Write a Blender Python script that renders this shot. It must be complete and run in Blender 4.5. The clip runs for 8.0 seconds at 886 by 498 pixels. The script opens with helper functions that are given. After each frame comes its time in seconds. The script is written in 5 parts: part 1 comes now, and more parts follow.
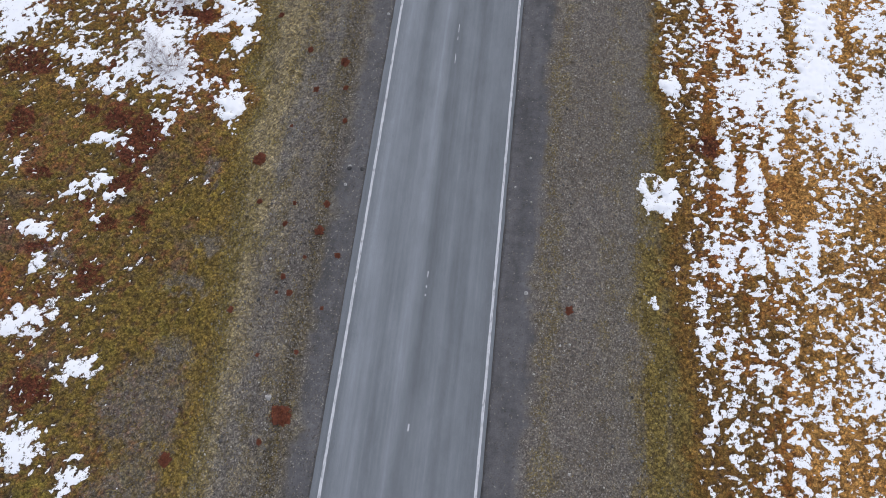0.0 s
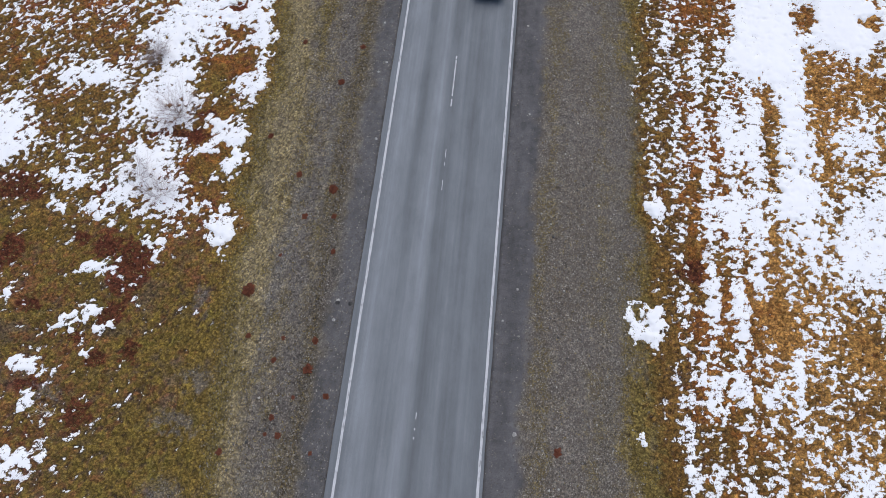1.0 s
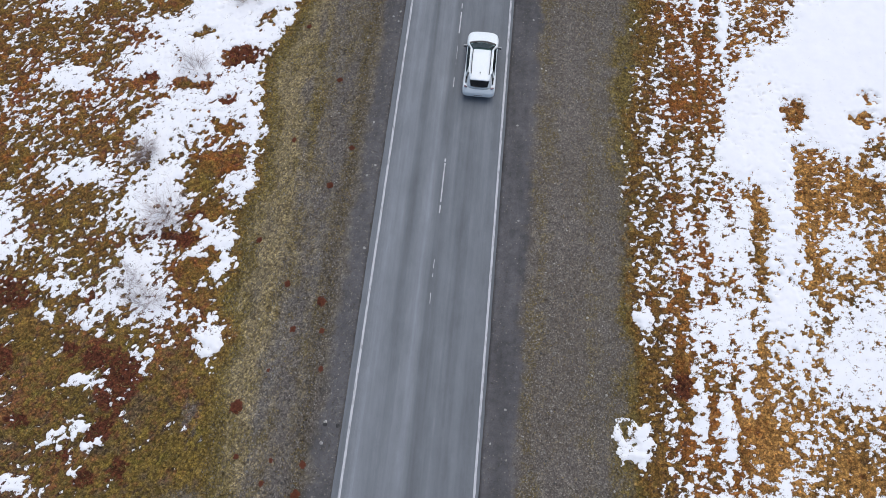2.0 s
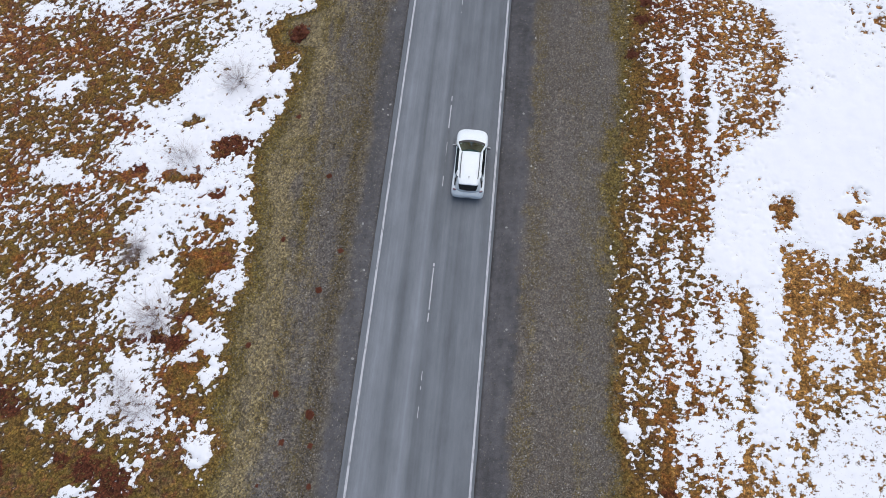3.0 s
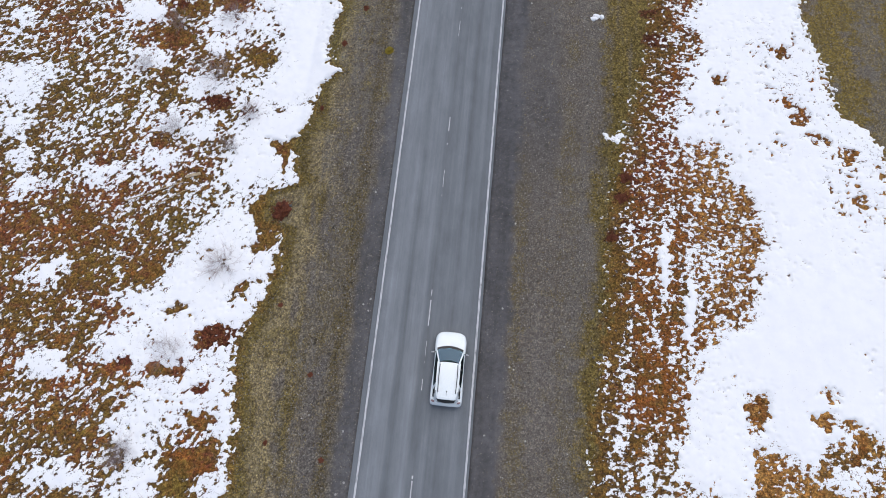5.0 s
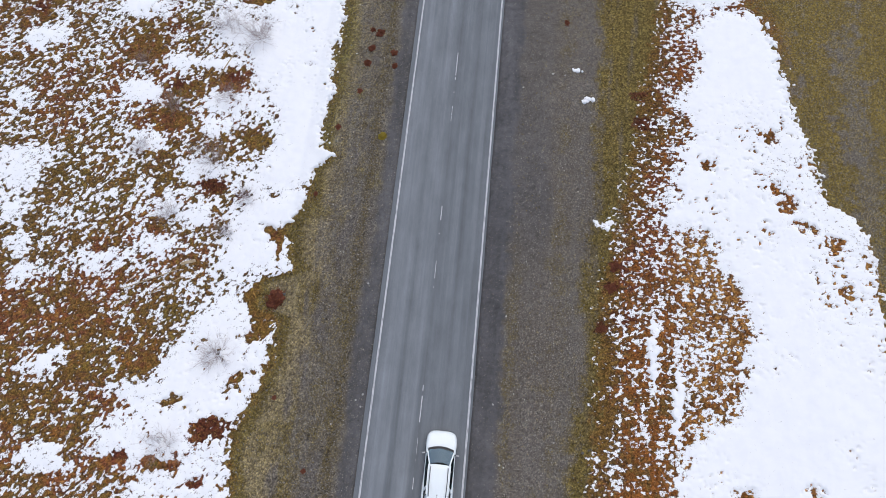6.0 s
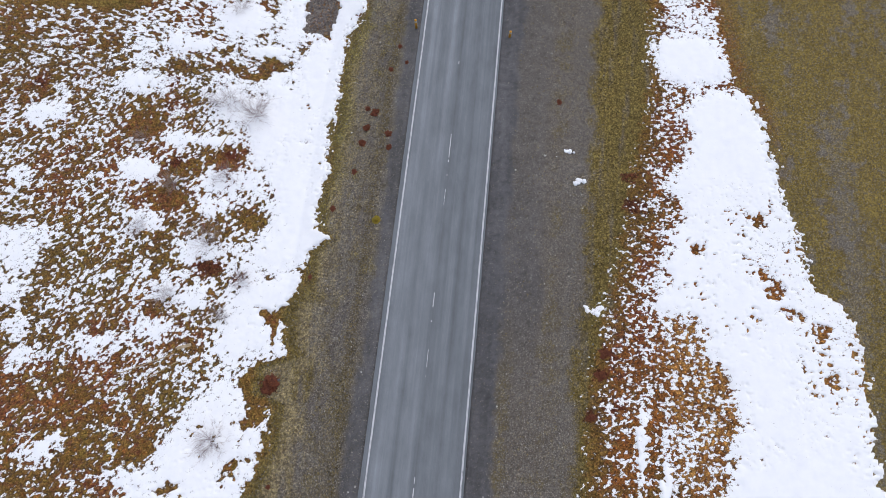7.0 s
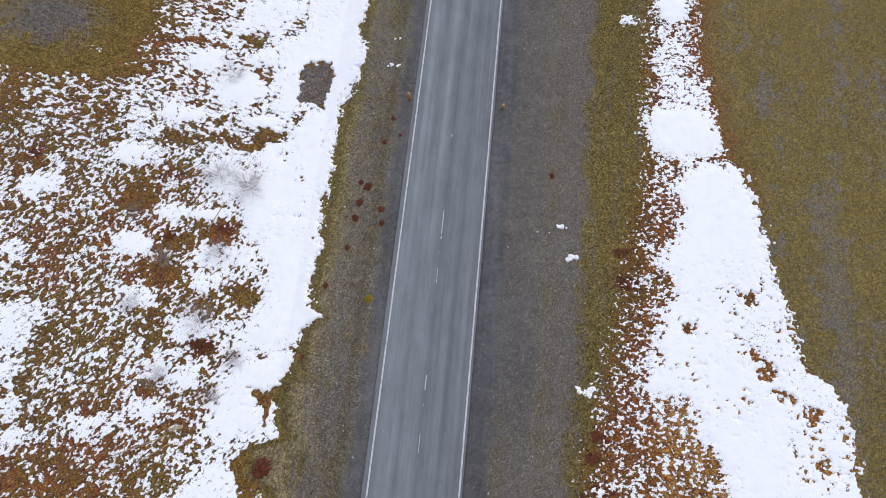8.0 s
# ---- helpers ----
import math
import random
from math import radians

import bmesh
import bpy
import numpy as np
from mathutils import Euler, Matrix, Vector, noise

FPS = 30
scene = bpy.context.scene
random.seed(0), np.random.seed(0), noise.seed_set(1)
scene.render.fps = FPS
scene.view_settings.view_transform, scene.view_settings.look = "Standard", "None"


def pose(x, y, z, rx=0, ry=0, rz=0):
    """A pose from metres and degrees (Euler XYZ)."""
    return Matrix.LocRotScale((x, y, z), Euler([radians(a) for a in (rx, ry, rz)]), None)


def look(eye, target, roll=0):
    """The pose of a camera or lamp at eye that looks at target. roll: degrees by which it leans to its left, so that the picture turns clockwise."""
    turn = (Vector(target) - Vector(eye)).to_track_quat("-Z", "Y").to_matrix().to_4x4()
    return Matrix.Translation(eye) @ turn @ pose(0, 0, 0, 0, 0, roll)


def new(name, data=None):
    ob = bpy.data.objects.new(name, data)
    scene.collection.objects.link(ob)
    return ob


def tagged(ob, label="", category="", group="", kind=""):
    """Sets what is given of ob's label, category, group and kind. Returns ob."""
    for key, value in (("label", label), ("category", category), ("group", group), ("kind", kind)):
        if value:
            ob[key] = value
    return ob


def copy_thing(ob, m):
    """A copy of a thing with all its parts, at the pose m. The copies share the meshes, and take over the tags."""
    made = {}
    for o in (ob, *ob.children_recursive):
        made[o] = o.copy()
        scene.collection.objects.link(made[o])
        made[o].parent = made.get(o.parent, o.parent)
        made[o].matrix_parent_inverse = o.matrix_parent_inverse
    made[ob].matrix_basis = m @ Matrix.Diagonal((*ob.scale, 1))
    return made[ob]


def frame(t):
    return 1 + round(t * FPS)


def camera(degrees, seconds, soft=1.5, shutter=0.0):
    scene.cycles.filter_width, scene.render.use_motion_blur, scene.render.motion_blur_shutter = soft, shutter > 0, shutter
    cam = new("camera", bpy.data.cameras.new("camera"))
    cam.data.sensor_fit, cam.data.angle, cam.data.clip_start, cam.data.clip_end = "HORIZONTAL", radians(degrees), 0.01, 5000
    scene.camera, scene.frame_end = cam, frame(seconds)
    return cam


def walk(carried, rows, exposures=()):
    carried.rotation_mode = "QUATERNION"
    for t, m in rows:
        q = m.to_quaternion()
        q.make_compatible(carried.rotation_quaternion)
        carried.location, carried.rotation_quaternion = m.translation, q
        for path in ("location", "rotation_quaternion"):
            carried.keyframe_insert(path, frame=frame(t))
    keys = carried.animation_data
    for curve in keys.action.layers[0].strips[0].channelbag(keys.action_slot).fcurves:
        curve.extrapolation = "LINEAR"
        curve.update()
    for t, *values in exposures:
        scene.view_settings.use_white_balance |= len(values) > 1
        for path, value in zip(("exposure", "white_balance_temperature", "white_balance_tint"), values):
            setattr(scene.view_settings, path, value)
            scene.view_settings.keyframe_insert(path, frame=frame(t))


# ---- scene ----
cam = camera(78.0, 8.0, 0.8)
PATH = [
    (0, (1.468, -1.166, 24.940), (1.158, 1.835, 15.407), 0.73),
    (0.5, (1.394, 1.531, 25.914), (1.086, 4.677, 16.427), 0.66),
    (1, (1.369, 4.442, 26.956), (1.066, 7.711, 17.510), 0.60),
    (1.5, (1.372, 7.374, 27.944), (1.076, 10.628, 18.493), 0.56),
    (3, (1.427, 16.796, 31.100), (1.147, 19.870, 21.588), 0.55),
    (3.5, (1.438, 19.903, 32.173), (1.167, 22.913, 22.641), 0.58),
    (4, (1.440, 23.240, 33.283), (1.175, 26.195, 23.734), 0.62),
    (4.5, (1.433, 26.346, 34.365), (1.180, 29.251, 24.800), 0.67),
    (5, (1.420, 29.663, 35.540), (1.175, 32.525, 25.961), 0.73),
    (6.5, (1.356, 38.720, 39.062), (1.120, 41.572, 29.480), 0.98),
    (7, (1.331, 41.757, 40.256), (1.096, 44.618, 30.677), 1.11),
    (7.5, (1.304, 44.614, 41.245), (1.076, 47.489, 31.670), 1.26),
    (8, (1.270, 47.453, 42.065), (1.047, 50.368, 32.501), 1.45),
]
walk(cam, [(t, look(eye, target, roll)) for t, eye, target, roll in PATH])

# ---- light: an even overcast sky with a broad, weak sun ----
world = bpy.data.worlds.new("sky")
scene.world = world
world.use_nodes = True
wt = world.node_tree
sky = wt.nodes.new("ShaderNodeTexSky")
sky.sky_type = "NISHITA"
sky.sun_disc = False
sky.sun_elevation = radians(68)
sky.sun_rotation = radians(10)
sky.air_density = 1.0
sky.dust_density = 3.0
wt.links.new(sky.outputs[0], wt.nodes["Background"].inputs[0])
wt.nodes["Background"].inputs[1].default_value = 0.12
sun_data = bpy.data.lights.new("sun", "SUN")
sun_data.energy, sun_data.angle, sun_data.color = 1.2, radians(70), (0.955, 0.972, 0.982)
sun = new("sun", sun_data)
sun.matrix_world = look((0, 0, 60), (-5, -14, 20))
scene.view_settings.exposure = 0.29


# ---- materials ----
def material(name, rough=0.8, metal=0.0, spec=0.5):
    m = bpy.data.materials.new(name)
    m.use_nodes = True
    b = m.node_tree.nodes["Principled BSDF"]
    b.inputs["Roughness"].default_value = rough
    b.inputs["Metallic"].default_value = metal
    b.inputs["Specular IOR Level"].default_value = spec
    return m, m.node_tree, b


def node(nt, kind, **values):
    n = nt.nodes.new(kind)
    for k, v in values.items():
        n.inputs[k.replace("_", " ")].default_value = v
    return n


def ramp(nt, source, stops):
    r = nt.nodes.new("ShaderNodeValToRGB")
    els = r.color_ramp.elements
    while len(els) < len(stops):
        els.new(0.5)
    for e, (p, c) in zip(els, stops):
        e.position, e.color = p, (*c, 1) if len(c) == 3 else c
    nt.links.new(source, r.inputs[0])
    return r.outputs[0]


def grey(v):
    return (v, v, v)


def coords(nt, scale=(1, 1, 1)):
    tc = nt.nodes.new("ShaderNodeTexCoord")
    mp = nt.nodes.new("ShaderNodeMapping")
    mp.inputs["Scale"].default_value = scale
    nt.links.new(tc.outputs["Object"], mp.inputs[0])
    return mp.outputs[0]


def noise_tex(nt, vec, scale, detail=4.0, rough=0.6):
    n = node(nt, "ShaderNodeTexNoise", Scale=scale, Detail=detail, Roughness=rough)
    nt.links.new(vec, n.inputs["Vector"])
    return n.outputs[0]


def mix(nt, mode, fac, a, b):
    n = nt.nodes.new("ShaderNodeMix")
    n.data_type, n.blend_type = "RGBA", mode
    for sock, v in ((n.inputs[0], fac), (n.inputs[6], a), (n.inputs[7], b)):
        if isinstance(v, (int, float)):
            sock.default_value = v
        elif isinstance(v, tuple):
            sock.default_value = (*v, 1)
        else:
            nt.links.new(v, sock)
    return n.outputs[2]


def bump(nt, b, height, strength, distance):
    n = node(nt, "ShaderNodeBump", Strength=strength, Distance=distance)
    nt.links.new(height, n.inputs["Height"])
    nt.links.new(n.outputs[0], b.inputs["Normal"])


def speckled(name, dark, light, scale=6.0, rough=0.8, fine=40.0, metal=0.0, spec=0.4, bumps=0.0):
    """A surface that varies between two colours at two scales."""
    m, nt, b = material(name, rough, metal, spec)
    v = coords(nt)
    big = noise_tex(nt, v, scale)
    small = noise_tex(nt, v, fine, 3.0)
    c = mix(nt, "MIX", ramp(nt, big, [(0.35, grey(0)), (0.65, grey(1))]), dark, light)
    c = mix(nt, "MULTIPLY", 0.6, c, ramp(nt, small, [(0.3, grey(0.6)), (0.7, grey(1.25))]))
    nt.links.new(c, b.inputs["Base Color"])
    if bumps:
        bump(nt, b, small, bumps, 0.01)
    return m


def island_tinted(name, stops, rough=0.85):
    """Each blade, leaf or pebble of a joined mesh takes its own colour."""
    m, nt, b = material(name, rough, 0, 0.25)
    g = nt.nodes.new("ShaderNodeNewGeometry")
    nt.links.new(ramp(nt, g.outputs["Random Per Island"], stops), b.inputs["Base Color"])
    return m


def ground_material():
    m, nt, b = material("turf_and_gravel", 0.95, 0, 0.2)
    v = coords(nt)
    tint = nt.nodes.new("ShaderNodeAttribute")
    tint.attribute_name = "tint"
    grav = nt.nodes.new("ShaderNodeAttribute")
    grav.attribute_name = "gravel"
    n1 = noise_tex(nt, v, 6.0, 6.0, 0.75)
    n2 = noise_tex(nt, v, 21.0, 4.0, 0.8)
    tufty = nt.nodes.new("ShaderNodeAttribute")
    tufty.attribute_name = "clumpy"
    lively = node(nt, "ShaderNodeMath")
    lively.operation = "MULTIPLY_ADD"
    lively.inputs[1].default_value, lively.inputs[2].default_value = 0.75, 0.25
    nt.links.new(tufty.outputs["Fac"], lively.inputs[0])
    c = mix(nt, "MULTIPLY", lively.outputs[0], tint.outputs["Color"], ramp(nt, n1, [(0.3, (0.55, 0.53, 0.53)), (0.5, grey(1.0)), (0.7, (1.5, 1.5, 1.5))]))
    c = mix(nt, "MULTIPLY", lively.outputs[0], c, ramp(nt, n2, [(0.36, (0.42, 0.4, 0.4)), (0.5, grey(1.0)), (0.64, (1.7, 1.7, 1.65))]))
    # small clumps, each with its own tone; the shade in their gaps is painted
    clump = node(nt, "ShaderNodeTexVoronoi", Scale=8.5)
    warp = nt.nodes.new("ShaderNodeVectorMath")
    warp.operation = "MULTIPLY_ADD"
    warp.inputs[1].default_value = (0.14, 0.14, 0.14)
    wob = node(nt, "ShaderNodeTexNoise", Scale=11.0, Detail=3.0)
    nt.links.new(v, wob.inputs["Vector"])
    nt.links.new(wob.outputs["Color"], warp.inputs[0])
    nt.links.new(v, warp.inputs[2])
    nt.links.new(warp.outputs[0], clump.inputs["Vector"])
    shade = nt.nodes.new("ShaderNodeSeparateColor")
    nt.links.new(clump.outputs["Color"], shade.inputs[0])
    c = mix(nt, "MULTIPLY", tufty.outputs["Fac"], c, ramp(nt, shade.outputs[0], [(0.0, (0.62, 0.58, 0.6)), (0.5, grey(1.0)), (1.0, (1.45, 1.4, 1.3))]))
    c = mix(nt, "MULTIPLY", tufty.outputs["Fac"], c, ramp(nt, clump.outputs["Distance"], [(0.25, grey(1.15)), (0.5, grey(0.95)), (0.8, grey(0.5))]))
    cell = node(nt, "ShaderNodeTexVoronoi", Scale=19.0)
    nt.links.new(warp.outputs[0], cell.inputs["Vector"])
    sep = nt.nodes.new("ShaderNodeSeparateColor")
    nt.links.new(cell.outputs["Color"], sep.inputs[0])
    stone = ramp(nt, sep.outputs[0], [(0.0, (0.075, 0.066, 0.059)), (0.45, (0.15, 0.134, 0.119)), (0.8, (0.22, 0.2, 0.177)), (0.95, (0.38, 0.35, 0.305))])
    gap = ramp(nt, cell.outputs["Distance"], [(0.3, grey(1.05)), (0.75, grey(0.4))])
    stone = mix(nt, "MULTIPLY", 1.0, stone, gap)
    keep = node(nt, "ShaderNodeMath")
    keep.operation = "GREATER_THAN"
    nt.links.new(grav.outputs["Fac"], keep.inputs[0])
    nt.links.new(sep.outputs[1], keep.inputs[1])
    part_in = node(nt, "ShaderNodeMath")
    part_in.operation = "MULTIPLY"
    part_in.inputs[1].default_value = 0.75
    nt.links.new(keep.outputs[0], part_in.inputs[0])
    c = mix(nt, "MIX", part_in.outputs[0], c, stone)
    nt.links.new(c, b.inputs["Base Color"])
    both = node(nt, "ShaderNodeMath")
    both.operation = "ADD"
    nt.links.new(n1, both.inputs[0])
    nt.links.new(n2, both.inputs[1])
    bump(nt, b, both.outputs[0], 0.8, 0.06)
    return m


def asphalt_material():
    m, nt, b = material("worn_asphalt", 0.85, 0, 0.35)
    v = coords(nt)
    sep = nt.nodes.new("ShaderNodeSeparateXYZ")
    nt.links.new(v, sep.inputs[0])
    # wheel tracks polished pale, the crown and the lanes' middles darker
    wob = noise_tex(nt, coords(nt, (0.25, 0.05, 1)), 1.0, 3.0)
    add = node(nt, "ShaderNodeMath")
    add.operation = "MULTIPLY_ADD"
    add.inputs[1].default_value, add.inputs[2].default_value = 0.6, -0.3
    nt.links.new(wob, add.inputs[0])
    plus = node(nt, "ShaderNodeMath")
    plus.operation = "ADD"
    nt.links.new(sep.outputs[0], plus.inputs[0])
    nt.links.new(add.outputs[0], plus.inputs[1])
    rng = node(nt, "ShaderNodeMapRange")
    rng.inputs["From Min"].default_value, rng.inputs["From Max"].default_value = -3.6, 3.6
    nt.links.new(plus.outputs[0], rng.inputs["Value"])
    def at(x):
        return (x + 3.6) / 7.2
    lane = ramp(nt, rng.outputs[0], [(at(-3.3), grey(0.95)), (at(-2.6), grey(1.26)), (at(-2.0), grey(1.18)), (at(-1.5), grey(0.9)), (at(-1.1), grey(1.12)),
                                     (at(-0.6), grey(1.28)), (at(-0.15), grey(1.0)), (at(0.1), grey(0.84)), (at(0.55), grey(1.02)), (at(1.1), grey(1.03)),
                                     (at(1.5), grey(0.9)), (at(2.1), grey(1.02)), (at(2.6), grey(1.02)), (at(3.1), grey(0.88))])
    streak = noise_tex(nt, coords(nt, (1.7, 0.03, 1)), 1.0, 4.0, 0.55)
    patch = noise_tex(nt, coords(nt, (0.9, 0.3, 1)), 1.0, 6.0, 0.7)
    fine = noise_tex(nt, coords(nt, (5.5, 0.05, 1)), 1.0, 3.0, 0.6)
    grain = noise_tex(nt, v, 42.0, 3.0, 0.8)
    c = mix(nt, "MULTIPLY", 1.0, (0.1465, 0.159, 0.173), lane)
    c = mix(nt, "MULTIPLY", 1.0, c, ramp(nt, streak, [(0.3, grey(0.84)), (0.5, grey(1.0)), (0.7, grey(1.14))]))
    c = mix(nt, "MULTIPLY", 1.0, c, ramp(nt, fine, [(0.34, grey(0.95)), (0.5, grey(1.0)), (0.66, grey(1.08))]))
    c = mix(nt, "MULTIPLY", 1.0, c, ramp(nt, patch, [(0.3, grey(0.84)), (0.7, grey(1.14))]))
    c = mix(nt, "MULTIPLY", 1.0, c, ramp(nt, grain, [(0.25, grey(0.7)), (0.75, grey(1.3))]))
    nt.links.new(c, b.inputs["Base Color"])
    bump(nt, b, grain, 0.4, 0.006)
    return m


def paint_material():
    m, nt, b = material("worn_road_paint", 0.7, 0, 0.4)
    v = coords(nt)
    wear = noise_tex(nt, coords(nt, (1, 0.25, 1)), 9.0, 6.0, 0.75)
    grain = noise_tex(nt, v, 30.0, 3.0, 0.8)
    c = mix(nt, "MIX", ramp(nt, wear, [(0.34, grey(0)), (0.5, grey(1))]), (0.2, 0.205, 0.215), (0.5, 0.51, 0.53))
    c = mix(nt, "MULTIPLY", 0.7, c, ramp(nt, grain, [(0.3, grey(0.7)), (0.7, grey(1.15))]))
    nt.links.new(c, b.inputs["Base Color"])
    return m


def snow_material(thin=True):
    m, nt, b = material("old_snow", 0.7, 0, 0.2)
    v = coords(nt)
    n1 = noise_tex(nt, v, 1.3, 5.0, 0.6)
    n2 = noise_tex(nt, v, 10.0, 6.0, 0.75)
    c = ramp(nt, n1, [(0.25, (0.775, 0.785, 0.815)), (0.6, (0.818, 0.825, 0.838))])
    nt.links.new(c, b.inputs["Base Color"])
    bump(nt, b, n2, 0.35, 0.03)
    if thin:
        # worn through in crumbs where it lies thin
        deep = nt.nodes.new("ShaderNodeAttribute")
        deep.attribute_name = "depth"
        eat = node(nt, "ShaderNodeMath")
        eat.operation = "MULTIPLY_ADD"
        eat.inputs[1].default_value = 0.62
        nt.links.new(n2, eat.inputs[0])
        nt.links.new(deep.outputs["Fac"], eat.inputs[2])
        hold = ramp(nt, eat.outputs[0], [(0.302, grey(0)), (0.318, grey(1))])
        clear, blend_in = nt.nodes.new("ShaderNodeBsdfTransparent"), nt.nodes.new("ShaderNodeMixShader")
        nt.links.new(hold, blend_in.inputs[0])
        nt.links.new(clear.outputs[0], blend_in.inputs[1])
        nt.links.new(b.outputs[0], blend_in.inputs[2])
        nt.links.new(blend_in.outputs[0], nt.nodes["Material Output"].inputs[0])
    return m


def glass_material(name, tint, ior):
    m, nt, b = material(name, 0.03)
    nt.nodes.remove(b)
    clear, gloss = nt.nodes.new("ShaderNodeBsdfTransparent"), nt.nodes.new("ShaderNodeBsdfGlossy")
    gloss.inputs[0].default_value = (0.82, 1.0, 1.0, 1)
    clear.inputs[0].default_value, gloss.inputs["Roughness"].default_value = (*tint, 1), 0.03
    fres, blend = node(nt, "ShaderNodeFresnel", IOR=ior), nt.nodes.new("ShaderNodeMixShader")
    nt.links.new(fres.outputs[0], blend.inputs[0])
    nt.links.new(clear.outputs[0], blend.inputs[1])
    nt.links.new(gloss.outputs[0], blend.inputs[2])
    nt.links.new(blend.outputs[0], nt.nodes["Material Output"].inputs[0])
    return m


GROUND, ASPHALT, PAINT, SNOW, LUMP_SNOW = ground_material(), asphalt_material(), paint_material(), snow_material(), snow_material(False)
CAR_WHITE = speckled("white_car_paint", (0.755, 0.805, 0.82), (0.785, 0.83, 0.845), 2.0, 0.28, 300.0, 0, 0.4)
BLACK_TRIM = speckled("black_plastic_trim", (0.018, 0.018, 0.02), (0.03, 0.03, 0.032), 8.0, 0.5, 90.0)
RUBBER = speckled("tyre_rubber", (0.02, 0.02, 0.02), (0.035, 0.033, 0.03), 12.0, 0.9, 60.0)
ALLOY = speckled("wheel_alloy", (0.4, 0.41, 0.42), (0.5, 0.5, 0.51), 10.0, 0.35, 80.0, 0.9)
MIRROR_GREY = speckled("grey_mirror_shell", (0.3, 0.31, 0.32), (0.4, 0.41, 0.42), 8.0, 0.4, 80.0)
RAIL_METAL = speckled("roof_rail_metal", (0.045, 0.048, 0.052), (0.075, 0.078, 0.082), 10.0, 0.5, 80.0, 0.3)
SEAT_CLOTH = speckled("dark_seat_cloth", (0.03, 0.03, 0.032), (0.05, 0.05, 0.05), 10.0, 0.9, 90.0)
# dashboard plastic in pale teal: the windscreen's sky reflection put into its colour
DASH_SKY_SHEEN = speckled("dashboard_sky_sheen", (0.15, 0.25, 0.255), (0.22, 0.33, 0.33), 6.0, 0.7, 90.0)
WINDSCREEN, TINTED = glass_material("windscreen_glass", (0.72, 0.86, 0.85), 3.3), glass_material("tinted_glass", (0.16, 0.17, 0.18), 1.3)
DARK_GLASS = speckled("dark_tinted_glass", (0.012, 0.013, 0.015), (0.022, 0.024, 0.026), 5.0, 0.06, 60.0)
TAIL_RED = speckled("tail_light_plastic", (0.17, 0.11, 0.12), (0.26, 0.18, 0.2), 20.0, 0.15, 90.0)
PLATE = speckled("number_plate", (0.6, 0.6, 0.6), (0.7, 0.7, 0.7), 20.0, 0.5, 90.0)
DARK_BARS = speckled("dark_plate_bars", (0.03, 0.03, 0.05), (0.05, 0.05, 0.07), 20.0, 0.5, 90.0)
HEADLAMP = speckled("headlamp_lens", (0.5, 0.52, 0.54), (0.62, 0.63, 0.65), 20.0, 0.1, 90.0)
TWIG = speckled("bare_twig_bark", (0.24, 0.185, 0.18), (0.42, 0.345, 0.335), 3.0, 0.9, 40.0)
POST_YELLOW = speckled("yellow_plastic_post", (0.72, 0.3, 0.025), (0.82, 0.4, 0.04), 5.0, 0.55, 60.0)
REFLECTOR = speckled("reflector_strip", (0.6, 0.6, 0.58), (0.75, 0.75, 0.72), 30.0, 0.3, 90.0)
WOOD = speckled("weathered_pale_wood", (0.3, 0.23, 0.14), (0.45, 0.36, 0.24), 4.0, 0.85, 40.0, bumps=0.3)
STONE = speckled("pale_grey_stone", (0.25, 0.24, 0.23), (0.42, 0.41, 0.39), 5.0, 0.9, 30.0, bumps=0.4)
DARK_STONE = speckled("dark_grey_stone", (0.035, 0.033, 0.034), (0.07, 0.068, 0.066), 6.0, 0.9, 30.0, bumps=0.4)
HUMMOCK = speckled("red_brown_moss", (0.08, 0.024, 0.014), (0.14, 0.042, 0.02), 6.0, 0.95, 30.0, bumps=0.6)
HUMMOCK_LEAF = island_tinted("red_brown_leaves", [(0.0, (0.06, 0.02, 0.012)), (0.5, (0.13, 0.038, 0.019)), (1.0, (0.2, 0.075, 0.03))])
YELLOW_MOSS = speckled("yellow_green_moss", (0.16, 0.12, 0.012), (0.24, 0.18, 0.02), 6.0, 0.95, 30.0, bumps=0.6)
YELLOW_LEAF = island_tinted("yellow_green_leaves", [(0.0, (0.12, 0.09, 0.01)), (1.0, (0.3, 0.22, 0.03))])
RUST_BLADES = island_tinted("rust_grass_blades", [(0.0, (0.07, 0.03, 0.012)), (0.4, (0.17, 0.075, 0.018)), (0.75, (0.26, 0.125, 0.03)), (1.0, (0.36, 0.23, 0.09))])
OLIVE_BLADES = island_tinted("olive_grass_blades", [(0.0, (0.05, 0.04, 0.012)), (0.45, (0.13, 0.092, 0.026)), (0.8, (0.2, 0.145, 0.04)), (1.0, (0.32, 0.26, 0.12))])
PEBBLES = island_tinted("mixed_pebbles", [(0.0, (0.06, 0.057, 0.055)), (0.5, (0.13, 0.125, 0.12)), (0.85, (0.22, 0.21, 0.19)), (1.0, (0.45, 0.43, 0.39))])


# ---- small builders ----
def part(name, bm, mat, parent=None, label="", smooth=False):
    me = bpy.data.meshes.new(name)
    bm.normal_update()
    bm.to_mesh(me)
    bm.free()
    me.materials.append(mat)
    if smooth:
        me.polygons.foreach_set("use_smooth", [True] * len(me.polygons))
    ob = new(name, me)
    ob.parent = parent
    return tagged(ob, label=label)


def thing(name, x, y, z, label, category, group="", turn=0.0):
    ob = new(name)
    ob.matrix_basis = pose(x, y, z, 0, 0, turn)
    ob.empty_display_size = 0.2
    return tagged(ob, label=label, category=category, group=group)


